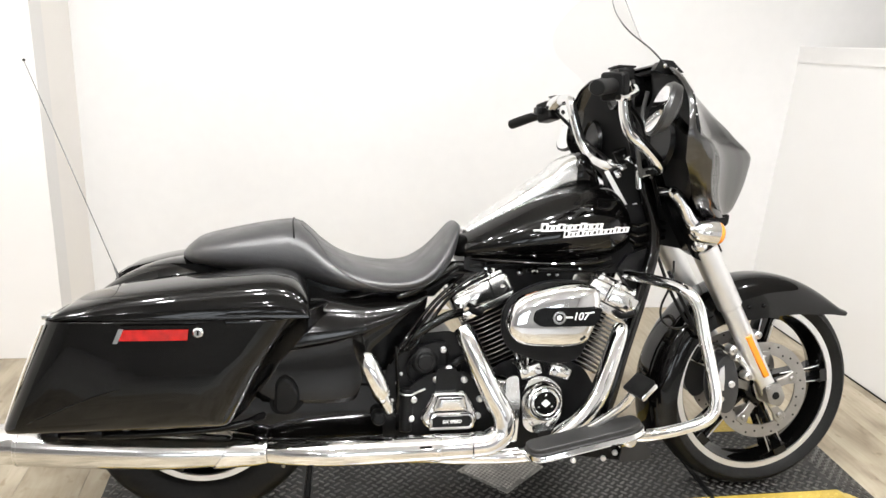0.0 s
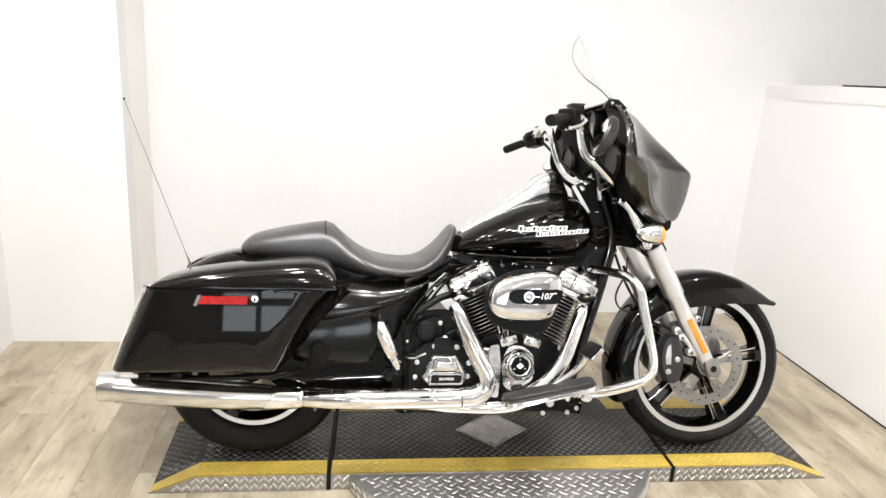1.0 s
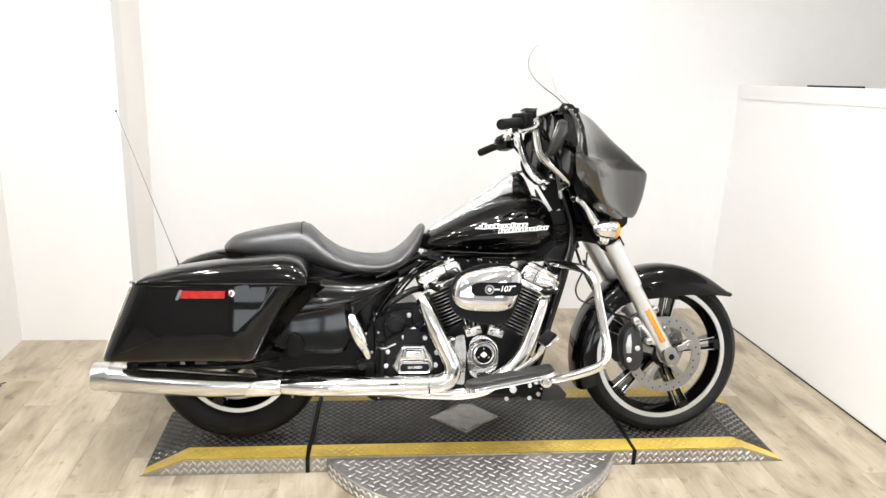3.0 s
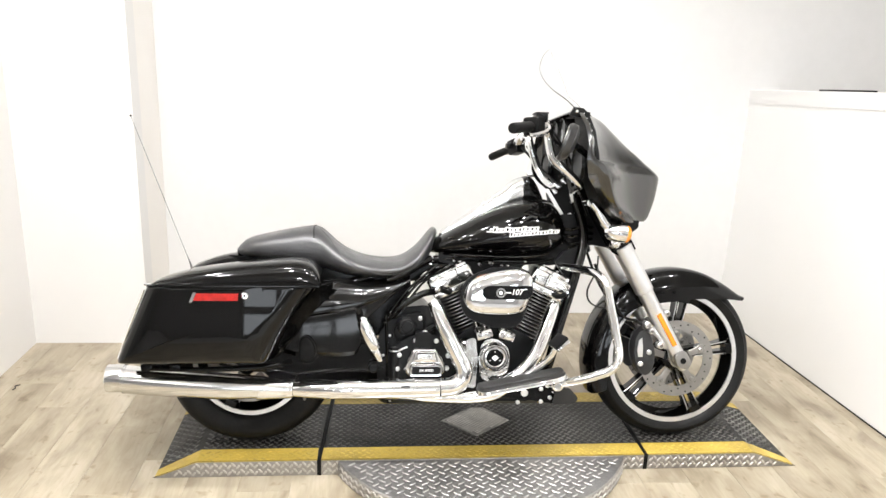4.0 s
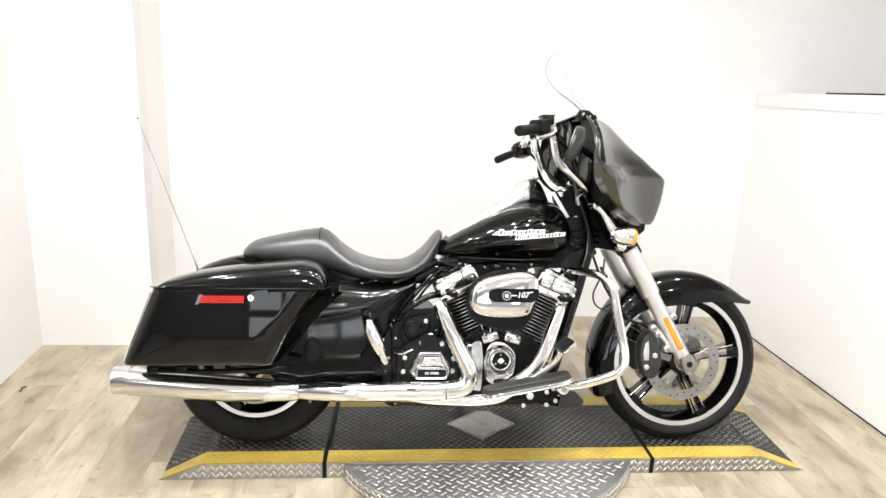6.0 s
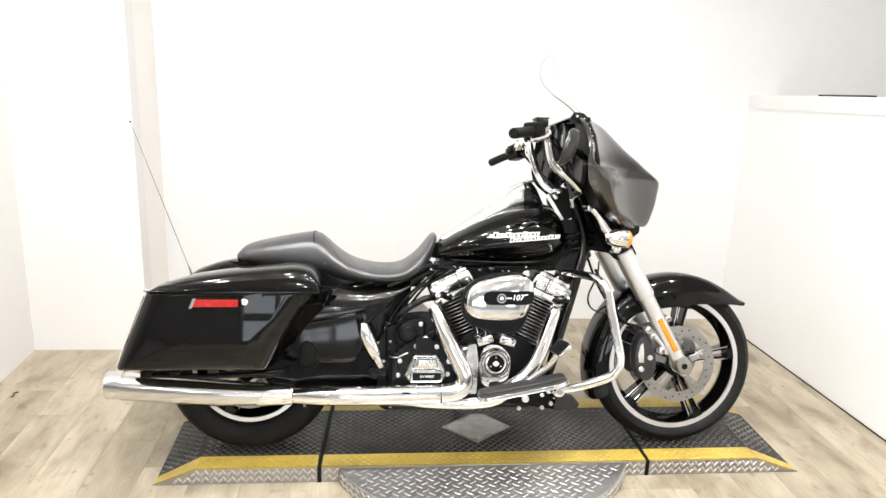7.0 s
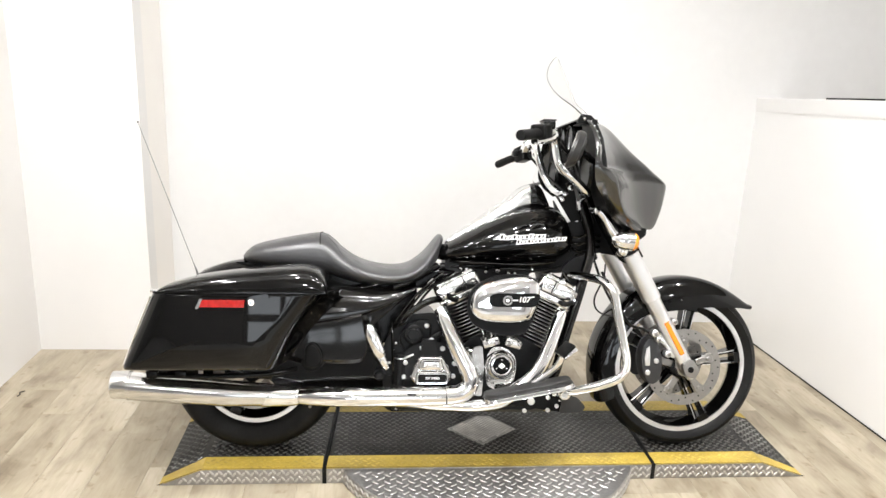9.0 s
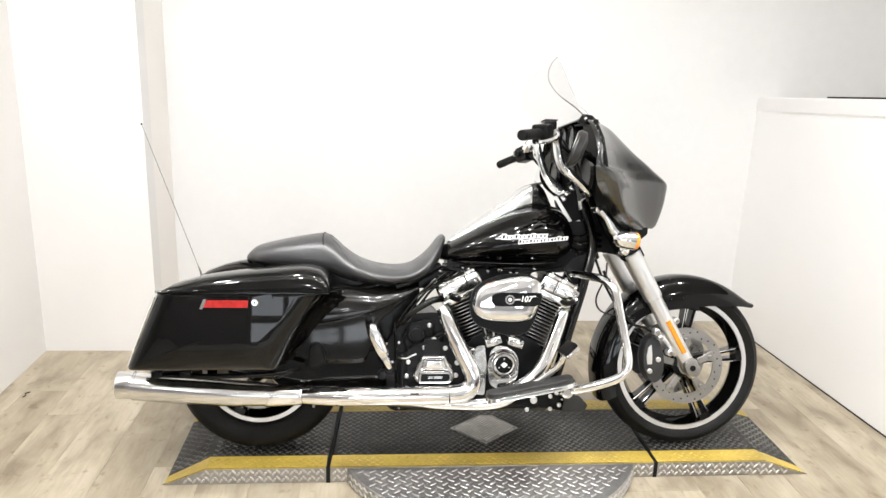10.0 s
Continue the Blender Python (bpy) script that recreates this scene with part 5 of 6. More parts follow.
def rocker(cylinder_data, s):
    cyl, f, h, d, t = cylinder_data
    m = Matrix.Translation(h + d * 0.030) @ Matrix((t, (0, 1, 0), d)).transposed().to_4x4()
    base = part("cylinder_head", box((-0.082, -0.124, -0.026), (0.082, 0.124, 0.000), 0.006, m), BRIGHTCAST, bike, "chrome cylinder head")
    bm = box((-0.0845, -0.1265, -0.002), (0.0845, 0.1265, 0.003), 0.001, m)
    part("gasket", bm, GAPMAT, base, "dark gasket line")
    lower = round_corners([(-0.086, -0.128), (0.086, -0.128), (0.086, 0.128), (-0.086, 0.128)], (0.025,) * 4)
    bm = loft([[(x * k, y * k, z) for x, y in lower] for z, k in ((0.001, 0.99), (0.004, 1.0), (0.046, 1.0), (0.050, 0.99), (0.053, 0.95))])
    bmesh.ops.transform(bm, matrix=m, verts=bm.verts)
    part("rocker_box", bm, BRIGHTCAST, base, "chrome rocker box", smooth=50)
    bm = loft([[(x * k, y * k, z) for x, y in lower] for z, k in ((0.051, 0.86), (0.062, 0.85), (0.068, 0.80), (0.072, 0.66))])
    bmesh.ops.transform(bm, matrix=m, verts=bm.verts)
    part("rocker_cover", bm, BRIGHTCAST, base, "chrome rocker cover", smooth=50)
    bm = bevelled(box((-0.022, -0.139, 0.006), (0.080, -0.120, 0.046), 0.0), 0.005, 2)
    bmesh.ops.transform(bm, matrix=m @ Matrix.Scale(-s, 4, (1, 0, 0)), verts=bm.verts)
    part("rocker_panel", bm, BRIGHTCAST, base, "raised chrome rocker panel")
    part("split_line", box((-0.002, -0.1285, 0.003), (0.002, -0.120, 0.052), 0.0005, m @ Matrix.Translation((-0.028 * -s, 0, 0))), GAPMAT, base)
    for a in (-0.055, 0.0, 0.055):
        part("cover_lug", box((a - 0.017, -0.124, 0.048), (a + 0.017, -0.086, 0.066), 0.006, m), BRIGHTCAST, base)
        part("bolt", drum(m @ Vector((a, -0.104, 0.066)), m @ Vector((a, -0.104, 0.075)), 0.0075, seg=12), CHROME, base)
    for a in (-0.060, 0.060):
        part("bolt", drum(m @ Vector((a, -0.124, 0.018)), m @ Vector((a, -0.141, 0.018)), 0.0065, seg=12), CHROME, base)
    part("spark_plug_cap", tube([m @ Vector((-0.02 * s, -0.125, -0.012)), m @ Vector((-0.03 * s, -0.150, -0.012)), m @ Vector((-0.05 * s, -0.165, 0.01))], 0.009, 10, 4), RUBBER, base)


rocker(rear_cyl, 1)
rocker(front_cyl, -1)
# cam cover, tappet blocks and pushrod tubes
cam_c = (0.076, 0.340)
cam_case = part("cam_cover", slab(round_corners([(0.042, 0.262), (0.098, 0.256), (0.123, 0.300), (0.121, 0.360), (0.086, 0.388), (0.052, 0.388), (0.034, 0.345)], (0.022,) * 7), -0.225, -0.148, 0.012), BRIGHTCAST, bike, "chrome cam cover")
for u, w in ((0.052, 0.272), (0.042, 0.330), (0.046, 0.366), (0.064, 0.382), (0.104, 0.374), (0.116, 0.292), (0.098, 0.266)):
    part("case_bolt", drum((u, -0.222, w), (u, -0.231, w), 0.0055, seg=10), CHROME, cam_case)
part("timer_cover", lathe([(0.0, -0.256), (0.0290, -0.256), (0.0300, -0.264), (0.0325, -0.2665), (0.0360, -0.2660), (0.0385, -0.2625), (0.0405, -0.2620), (0.0430, -0.2650), (0.0480, -0.2600), (0.0515, -0.248), (0.0520, -0.225), (0.0, -0.225)], *cam_c, 48, closed=False), CHROME, cam_case, "chrome round timer cover")
part("timer_groove", lathe([(0.0385, -0.2628), (0.0402, -0.2628), (0.0402, -0.250), (0.0385, -0.250)], *cam_c, 48), SATIN, cam_case)
part("timer_inlay", lathe([(0.0, -0.2620), (0.0270, -0.2620), (0.0288, -0.258), (0.0, -0.255)], *cam_c, 40, closed=False), SATIN, cam_case, "black inlay")
part("timer_emblem", slab(round_corners([(0.064, 0.340), (0.076, 0.330), (0.088, 0.340), (0.076, 0.350)], (0.003,) * 4), -0.2640, -0.2610, 0.0008), SILVER, cam_case, "plain chrome emblem")
for a in (90, 210, 330):
    part("timer_screw", drum((cam_c[0] + 0.0205 * math.cos(radians(a)), -0.2610, cam_c[1] + 0.0205 * math.sin(radians(a))), (cam_c[0] + 0.0205 * math.cos(radians(a)), -0.2640, cam_c[1] + 0.0205 * math.sin(radians(a))), 0.0028, seg=10), CHROME, cam_case)
for u, w, a in ((0.042, 0.416, -30), (0.122, 0.412, 30)):
    tb = part("tappet_block", box((-0.029, -0.235, -0.015), (0.029, -0.13, 0.015), 0.006, Matrix.Translation((u, 0, w)) @ pose(0, 0, 0, 0, a * 0.6, 0)), BRIGHTCAST, bike, "chrome tappet block")
    for k in (-0.022, 0.022):
        part("bolt", drum((u + k * 0.8, -0.234, w + 0.002), (u + k * 0.8, -0.243, w + 0.002), 0.009, seg=12), CHROME, tb)
    for k in (-0.014, 0.016):
        top = (u - 0.030 + k if a < 0 else u + 0.030 + k, -0.120, w + 0.110)
        part("pushrod_tube", drum((u + k, -0.168, w + 0.015), top, 0.0105, seg=16), CHROME, tb, "chrome pushrod tube")
part("oil_filler", drum((-0.022, -0.16, 0.250), (-0.026, -0.20, 0.390), 0.016), CHROME, bike, "chrome oil filler neck")
part("case_bracket", slab(round_corners([(-0.022, 0.230), (0.012, 0.225), (0.018, 0.330), (0.010, 0.400), (-0.016, 0.395)], (0.008,) * 5), -0.222, -0.190, 0.006), BRIGHTCAST, bike, "chrome side bracket")

# air cleaner
AC = round_outline([(-0.042, 0.546), (-0.038, 0.577), (-0.024, 0.607), (0.0, 0.626), (0.045, 0.642), (0.092, 0.652), (0.142, 0.656), (0.180, 0.648), (0.197, 0.622), (0.194, 0.582), (0.182, 0.541), (0.164, 0.509), (0.124, 0.496), (0.061, 0.496), (0.002, 0.502), (-0.028, 0.518)], 4)
AC_BACK = round_outline([(-0.049, 0.543), (-0.043, 0.590), (-0.018, 0.623), (0.045, 0.652), (0.108, 0.660), (0.168, 0.654), (0.198, 0.622), (0.206, 0.580), (0.194, 0.536), (0.178, 0.490), (0.156, 0.455), (0.119, 0.444), (0.069, 0.447), (0.019, 0.462), (-0.022, 0.480), (-0.042, 0.507)], 4)
ac_base = part("air_cleaner", loft([[(0.085 + (u - 0.085) * k, v, 0.555 + (w - 0.555) * k) for u, w in AC_BACK] for v, k in ((-0.150, 0.62), (-0.205, 0.78), (-0.235, 0.94), (-0.246, 0.99), (-0.258, 1.0), (-0.262, 0.985))]), CASTING, bike, "black air cleaner housing", smooth=40)
rings = []
for v, k in ((-0.263, 1.0), (-0.282, 1.0), (-0.291, 0.992), (-0.298, 0.970), (-0.303, 0.935), (-0.3065, 0.88), (-0.3095, 0.78), (-0.3120, 0.6), (-0.3135, 0.35)):
    rings.append([(0.075 + (u - 0.075) * k, v, 0.572 + (w - 0.572) * k) for u, w in AC])
part("air_cleaner_cover", loft(rings), CHROME, ac_base, "chrome air cleaner cover", smooth=50)
part("cover_inlay", slab(round_corners([(0.018, 0.566), (0.022, 0.592), (0.045, 0.599), (0.191, 0.598), (0.187, 0.572), (0.174, 0.555), (0.036, 0.555)], (0.012, 0.012, 0.01, 0.004, 0.006, 0.010, 0.012)), -0.3180, -0.300, 0.002), SATIN, ac_base, "black cover inlay")
part("cover_medallion", drum((0.080, -0.317, 0.577), (0.080, -0.323, 0.577), 0.0172, seg=28), SATIN, ac_base, "round black and silver medallion")
part("medallion_ring", lathe([(0.0110, -0.3242), (0.0165, -0.3242), (0.0172, -0.320), (0.0110, -0.320)], 0.080, 0.577, 32), CHROME, ac_base)
part("cover_emblem", drum((0.080, -0.3225, 0.577), (0.080, -0.3240, 0.577), 0.0075, seg=5), SILVER, ac_base)
lettering("displacement_number", "107", 0.027, pose(0.136, -0.3190, 0.5785, 90, 0, 0), SILVER, ac_base, label="chrome displacement number 107")
part("number_bar", slab([(0.098, 0.575), (0.116, 0.575), (0.116, 0.579), (0.098, 0.579)], -0.3192, -0.3178, 0.0), SILVER, ac_base)
part("number_bar", slab([(0.158, 0.586), (0.172, 0.588), (0.170, 0.591), (0.158, 0.589)], -0.3192, -0.3178, 0.0), SILVER, ac_base)
# orange sliver painted for a reflection at the cover's top edge
part("amber_tag", slab([(0.002, 0.622), (0.030, 0.632), (0.032, 0.637), (0.002, 0.627)], -0.290, -0.262, 0.001), mat("orange_glint_paint", (0.45, 0.2, 0.1), 0.35), ac_base)

# gearbox side cover
cov_line = round_corners([(-0.210, 0.363), (-0.124, 0.363), (-0.112, 0.340), (-0.094, 0.309), (-0.090, 0.287), (-0.102, 0.267), (-0.226, 0.267), (-0.241, 0.287), (-0.235, 0.309), (-0.219, 0.341)], (0.008,) * 10)
for u0, w0, u1, w1 in ((-0.196, 0.398, -0.205, 0.420), (-0.166, 0.398, -0.166, 0.470), (-0.135, 0.398, -0.125, 0.455), (-0.265, 0.310, -0.318, 0.330), (-0.266, 0.280, -0.325, 0.290)):
    part("case_rib", tube([(u0, -0.164, w0, 0.006), (u1, -0.162, w1, 0.005)], 0.006, 10, smooth=False), CASTING, gearbox)
cov = part("gearbox_cover", loft([[(-0.166 + (u + 0.166) * k, v, 0.312 + (w - 0.312) * k) for u, w in cov_line] for v, k in ((-0.178, 1.0), (-0.205, 1.0), (-0.215, 0.975), (-0.221, 0.93), (-0.2235, 0.86), (-0.2245, 0.5))]), BRIGHTCAST, bike, "chrome gearbox side cover", smooth=50)
part("cover_step", loft([[(-0.167 + (u + 0.167) * k, v, 0.338 + (w - 0.338) * k) for u, w in round_corners([(-0.214, 0.318), (-0.203, 0.357), (-0.131, 0.357), (-0.119, 0.318)], (0.007,) * 4)] for v, k in ((-0.220, 1.0), (-0.233, 0.97), (-0.238, 0.88), (-0.240, 0.5))]), BRIGHTCAST, cov, smooth=50)
part("step_groove", box((-0.196, -0.2412, 0.349), (-0.138, -0.236, 0.353), 0.001), GAPMAT, cov)
part("name_slot", slab(round_corners([(-0.213, 0.276), (-0.213, 0.304), (-0.113, 0.304), (-0.113, 0.276)], (0.013,) * 4), -0.2375, -0.222, 0.002), GAPMAT, cov, "black name slot")
part("slot_rim", tube([(u, -0.2355, w) for u, w in round_corners([(-0.217, 0.272), (-0.217, 0.308), (-0.109, 0.308), (-0.109, 0.272), (-0.2169, 0.272)], (0.014, 0.014, 0.014, 0.014, 0.001))], 0.0050, 8, 1, smooth=False), CHROME, cov)
lettering("cover_lettering", "SIX SPEED", 0.0112, pose(-0.163, -0.2382, 0.2900, 90, 0, 0), SILVER, cov, label="chrome letters reading six speed")
part("gearbox_pad", slab(round_corners([(-0.200, 0.366), (-0.198, 0.418), (-0.150, 0.418), (-0.146, 0.366)], (0.008,) * 4), -0.206, -0.160, 0.005), CASTING, gearbox, "raised black casting pad")
flange = part("gearbox_flange", slab(round_corners([(-0.292, 0.250), (-0.285, 0.345), (-0.225, 0.395), (-0.175, 0.405), (-0.110, 0.400), (-0.075, 0.345), (-0.070, 0.250)], (0.02,) * 7), -0.190, -0.160, 0.006), CASTING, bike, "black gearbox flange")
for u, w in ((-0.199, 0.388), (-0.125, 0.386), (-0.256, 0.336), (-0.082, 0.333), (-0.086, 0.288), (-0.262, 0.286)):
    part("bolt", drum((u, -0.186, w), (u, -0.200, w), 0.0085, seg=14), POLISHED, flange)
part("breather", drum((-0.166, -0.185, 0.408), (-0.166, -0.197, 0.420), 0.010, seg=16), POLISHED, bike, "bright breather fitting")
part("breather_arm", tube([(-0.160, -0.180, 0.420), (-0.145, -0.185, 0.432), (-0.122, -0.180, 0.440), (-0.112, -0.170, 0.425)], 0.009, 10, 5), CASTING, bike, "black breather arm")
part("sensor_wire", tube([(-0.205, -0.185, 0.470), (-0.255, -0.190, 0.455), (-0.275, -0.185, 0.420), (-0.262, -0.180, 0.385), (-0.240, -0.180, 0.372)], 0.004, 8, 6), PLASTIC, bike, "black sensor wire")
part("sensor_bolt", drum((-0.183, -0.190, 0.468), (-0.183, -0.203, 0.468), 0.0085, seg=12), POLISHED, bike, "small bright bolt")
part("starter_lug", slab(round_corners([(-0.250, 0.470), (-0.205, 0.486), (-0.172, 0.482), (-0.176, 0.458), (-0.215, 0.455)], (0.008,) * 5), -0.192, -0.165, 0.004), CASTING, bike, "black starter mounting lug")
neck = part("oil_filler_neck", drum((-0.276, -0.180, 0.250), (-0.272, -0.180, 0.352), 0.0195), CASTING, bike, "black oil filler neck")
part("filler_cap", drum((-0.272, -0.180, 0.352), (-0.2715, -0.180, 0.362), 0.0205), CASTING, neck, "black oil filler cap")
part("cap_ring", drum((-0.272, -0.180, 0.3475), (-0.272, -0.180, 0.3525), 0.0212), POLISHED, neck)
part("dipstick_wire", tube([(-0.258, -0.196, 0.352), (-0.244, -0.200, 0.360), (-0.228, -0.198, 0.366)], 0.0032, 8, 4), POLISHED, neck)
part("cable_run", tube([(-0.306, -0.200, 0.480), (-0.303, -0.212, 0.420), (-0.300, -0.212, 0.340), (-0.298, -0.200, 0.262)], 0.0045, 8, 6), PAINT, bike, "black cable beside the gearbox")
for u, w in ((-0.300, 0.380), (-0.290, 0.405), (-0.312, 0.335)):
    part("clip", drum((u, -0.185, w), (u, -0.194, w), 0.0045, seg=10), POLISHED, bike, "small bright clip")
starter = part("starter", drum((-0.230, -0.20, 0.437), (-0.230, -0.10, 0.437), 0.035, bevel=0.008), CASTING, bike, "black starter motor end")
part("starter_cap", drum((-0.230, -0.207, 0.437), (-0.230, -0.196, 0.437), 0.021), CASTING, starter)
part("swing_arm_cap", drum((-0.347, -0.215, 0.293), (-0.347, -0.14, 0.293), 0.0175, bevel=0.005), CASTING, bike, "black pivot cap")

# ---- frame and body panels ----
frame_part = part("frame", tube([(0.405, -0.05, 0.900), (0.430, -0.09, 0.760), (0.395, -0.118, 0.620), (0.335, -0.135, 0.430), (0.290, -0.14, 0.270), (0.22, -0.135, 0.180), (-0.10, -0.13, 0.165), (-0.35, -0.13, 0.185), (-0.46, -0.13, 0.290), (-0.50, -0.13, 0.50), (-0.42, -0.12, 0.585), (-0.15, -0.06, 0.640), (0.10, -0.04, 0.665), (0.34, -0.03, 0.80)], 0.0185, 14, 6), PAINT, bike, "black tubular frame")
part("frame_tube", tube([(0.405, 0.05, 0.900), (0.430, 0.09, 0.760), (0.395, 0.118, 0.620), (0.335, 0.135, 0.430), (0.290, 0.14, 0.270), (0.22, 0.135, 0.180), (-0.10, 0.13, 0.165), (-0.35, 0.13, 0.185), (-0.46, 0.13, 0.290), (-0.50, 0.13, 0.50), (-0.42, 0.12, 0.585), (-0.15, 0.06, 0.640), (0.10, 0.04, 0.665), (0.34, 0.03, 0.80)], 0.0185, 14, 6), PAINT, frame_part)
part("steering_head", drum((0.455, 0, 0.690), (0.375, 0, 0.900), 0.034), CASTING, frame_part)
part("neck_cover", slab(round_corners([(0.302, 0.918), (0.322, 0.940), (0.345, 0.950), (0.421, 0.972), (0.484, 0.845), (0.538, 0.738), (0.461, 0.724), (0.372, 0.723), (0.338, 0.780), (0.322, 0.840)], (0.006,) * 10), -0.040, 0.000, 0.006), GAPMAT, bike, "black steering neck cover")
for s in (-1, 1):
    rows = spline([(-0.640, 0.588, 0.470, 0.335, 0.203), (-0.600, 0.592, 0.476, 0.330, 0.206), (-0.540, 0.594, 0.486, 0.327, 0.208), (-0.470, 0.592, 0.498, 0.325, 0.209), (-0.425, 0.590, 0.508, 0.327, 0.208), (-0.402, 0.589, 0.513, 0.340, 0.207),
                   (-0.386, 0.588, 0.517, 0.395, 0.206), (-0.372, 0.588, 0.522, 0.455, 0.203), (-0.347, 0.590, 0.530, 0.484, 0.196), (-0.290, 0.597, 0.552, 0.533, 0.180), (-0.250, 0.604, 0.574, 0.566, 0.160), (-0.218, 0.612, 0.594, 0.588, 0.138)], 4)
    rings = []
    for u, t, c, b, d in rows:
        # a rounded shoulder with a sharp lower lip, and below it a tall, faintly bowed face
        pts = [(0.10, t + 0.004), (d - 0.050, t + 0.004), (d - 0.028, t - 0.10 * (t - c)), (d - 0.012, t - 0.34 * (t - c)), (d - 0.003, t - 0.66 * (t - c)), (d, c + 0.10 * (t - c)), (d - 0.001, c), (d - 0.009, c - 0.05 * (c - b))]
        for k in (0.15, 0.3, 0.45, 0.6, 0.75, 0.88):
            pts.append((d - 0.011 + 0.0016 * math.sin(math.pi * k), c + (b - c) * k))
        pts += [(d - 0.024, b + 0.03 * (c - b)), (d - 0.05, b), (0.10, b)]
        rings.append([(u, s * v, w) for v, w in pts])
    part("side_cover", loft(rings), COVERPAINT, bike, "gloss black side cover", smooth=28)
    part("rail_end_cap", slab(round_corners([(-0.606, 0.322), (-0.604, 0.394), (-0.585, 0.411), (-0.562, 0.398), (-0.546, 0.368), (-0.546, 0.338), (-0.570, 0.318)], (0.018,) * 7), s * 0.190, s * 0.222, 0.013, 3), GAPMAT, bike, "rounded black frame end cap")
    part("lower_cover", slab(round_corners([(-0.62, 0.385), (-0.40, 0.400), (-0.355, 0.390), (-0.345, 0.330), (-0.40, 0.300), (-0.60, 0.310), (-0.66, 0.335)], (0.02,) * 7), s * 0.165, s * 0.11, 0.014, 3), PAINT, bike, "gloss black lower cover")
    part("frame_rail_cover", tube([(-0.30, s * 0.150, 0.600), (-0.25, s * 0.150, 0.618), (-0.20, s * 0.128, 0.642), (-0.14, s * 0.10, 0.672)], 0.014, 12, 6), PAINT, bike, "gloss black rail under the seat")
    part("shock", drum((-0.52, s * 0.135, 0.55), (-0.64, s * 0.135, 0.33), 0.028), SATIN, bike, "black rear shock")
    part("swing_arm", tube([(-0.37, s * 0.13, 0.300), (-0.58, s * 0.135, 0.290), (-0.79, s * 0.14, 0.296)], 0.030, 14, 5), SATIN, bike, "black swing arm")
# added dark slab hides the bright wall between tank and fork
part("wiring_cover", slab(round_corners([(0.349, 0.839), (0.476, 0.84), (0.55, 0.717), (0.462, 0.731), (0.379, 0.722), (0.352, 0.753)], (0.012,) * 6), -0.055, 0.055, 0.008), CASTING, bike, "black filler added to darken the gap behind the neck")
for k in range(3):
    part("loom", tube([(0.340 + 0.012 * k, -0.075, 0.790 - 0.022 * k), (0.385, -0.088, 0.785 - 0.026 * k), (0.430, -0.085, 0.800 - 0.030 * k), (0.470, -0.070, 0.790 - 0.02 * k)], 0.0055, 8, 5), PAINT, bike, "black wiring loom")
part("frame_gusset", slab(round_corners([(0.446, 0.734), (0.352, 0.703), (0.323, 0.665), (0.377, 0.591), (0.41, 0.64)], (0.006,) * 5), -0.100, -0.060, 0.004), CASTING, bike, "black frame gusset")
part("seat_pan", slab([(-0.80, 0.665), (-0.16, 0.640), (-0.20, 0.600), (-0.56, 0.575), (-0.70, 0.630)], -0.105, 0.105, 0.01), SATIN, bike, "black seat pan")
part("control_module", slab(round_corners([(-0.340, 0.580), (-0.215, 0.590), (-0.235, 0.500), (-0.300, 0.400), (-0.345, 0.390)], (0.01,) * 5), -0.11, 0.09, 0.008), SATIN, bike, "black control module")
part("induction_module", slab(round_corners([(-0.110, 0.692), (0.285, 0.700), (0.270, 0.664), (0.200, 0.650), (0.190, 0.610), (0.165, 0.510), (0.110, 0.455), (0.060, 0.520), (0.000, 0.640), (-0.110, 0.662)], (0.01,) * 10), -0.085, 0.085, 0.008), CASTING, bike, "black induction housing under the tank")
part("tank_rail", tube([(-0.130, -0.070, 0.668), (0.0, -0.078, 0.672), (0.16, -0.080, 0.678), (0.30, -0.070, 0.694)], 0.013, 12, 5), SATIN, bike, "black rail under the tank")
for u, w, r in ((0.036, 0.657, 0.008), (0.078, 0.661, 0.010), (0.118, 0.653, 0.006), (0.141, 0.653, 0.006), (0.205, 0.668, 0.006), (-0.060, 0.668, 0.007)):
    part("fuel_fitting", drum((u, -0.115, w - 0.006), (u + 0.004, -0.098, w + 0.010), r, seg=12), CHROME, bike, "small chrome fitting under the tank")
# made-up black slab keeps the bright wall from showing under the tank
part("coil_cover", slab(round_corners([(0.215, 0.668), (0.225, 0.700), (0.330, 0.735), (0.372, 0.720), (0.366, 0.662), (0.300, 0.652)], (0.010,) * 6), -0.085, 0.085, 0.006), GAPMAT, bike, "black filler added to darken the gap under the tank")
part("fuel_hose", tube([(0.060, -0.100, 0.660), (0.130, -0.112, 0.664), (0.220, -0.108, 0.660), (0.290, -0.090, 0.668), (0.350, -0.07, 0.690)], 0.0055, 8, 6), PLASTIC, bike, "black fuel hose")
part("battery_box", slab([(-0.56, 0.580), (-0.33, 0.590), (-0.33, 0.42), (-0.40, 0.30), (-0.56, 0.33)], -0.12, 0.12, 0.01), SATIN, bike, "black battery box")
part("inner_guard", slab([(-0.70, 0.37), (-0.36, 0.35), (-0.35, 0.20), (-0.46, 0.20), (-0.58, 0.255), (-0.70, 0.28)], -0.175, -0.115, 0.02), PAINT, bike, "black inner guard")
part("rear_axle_cover", drum((RW[0], -0.16, RW[1]), (RW[0], -0.10, RW[1]), 0.034), SATIN, rear_wheel)
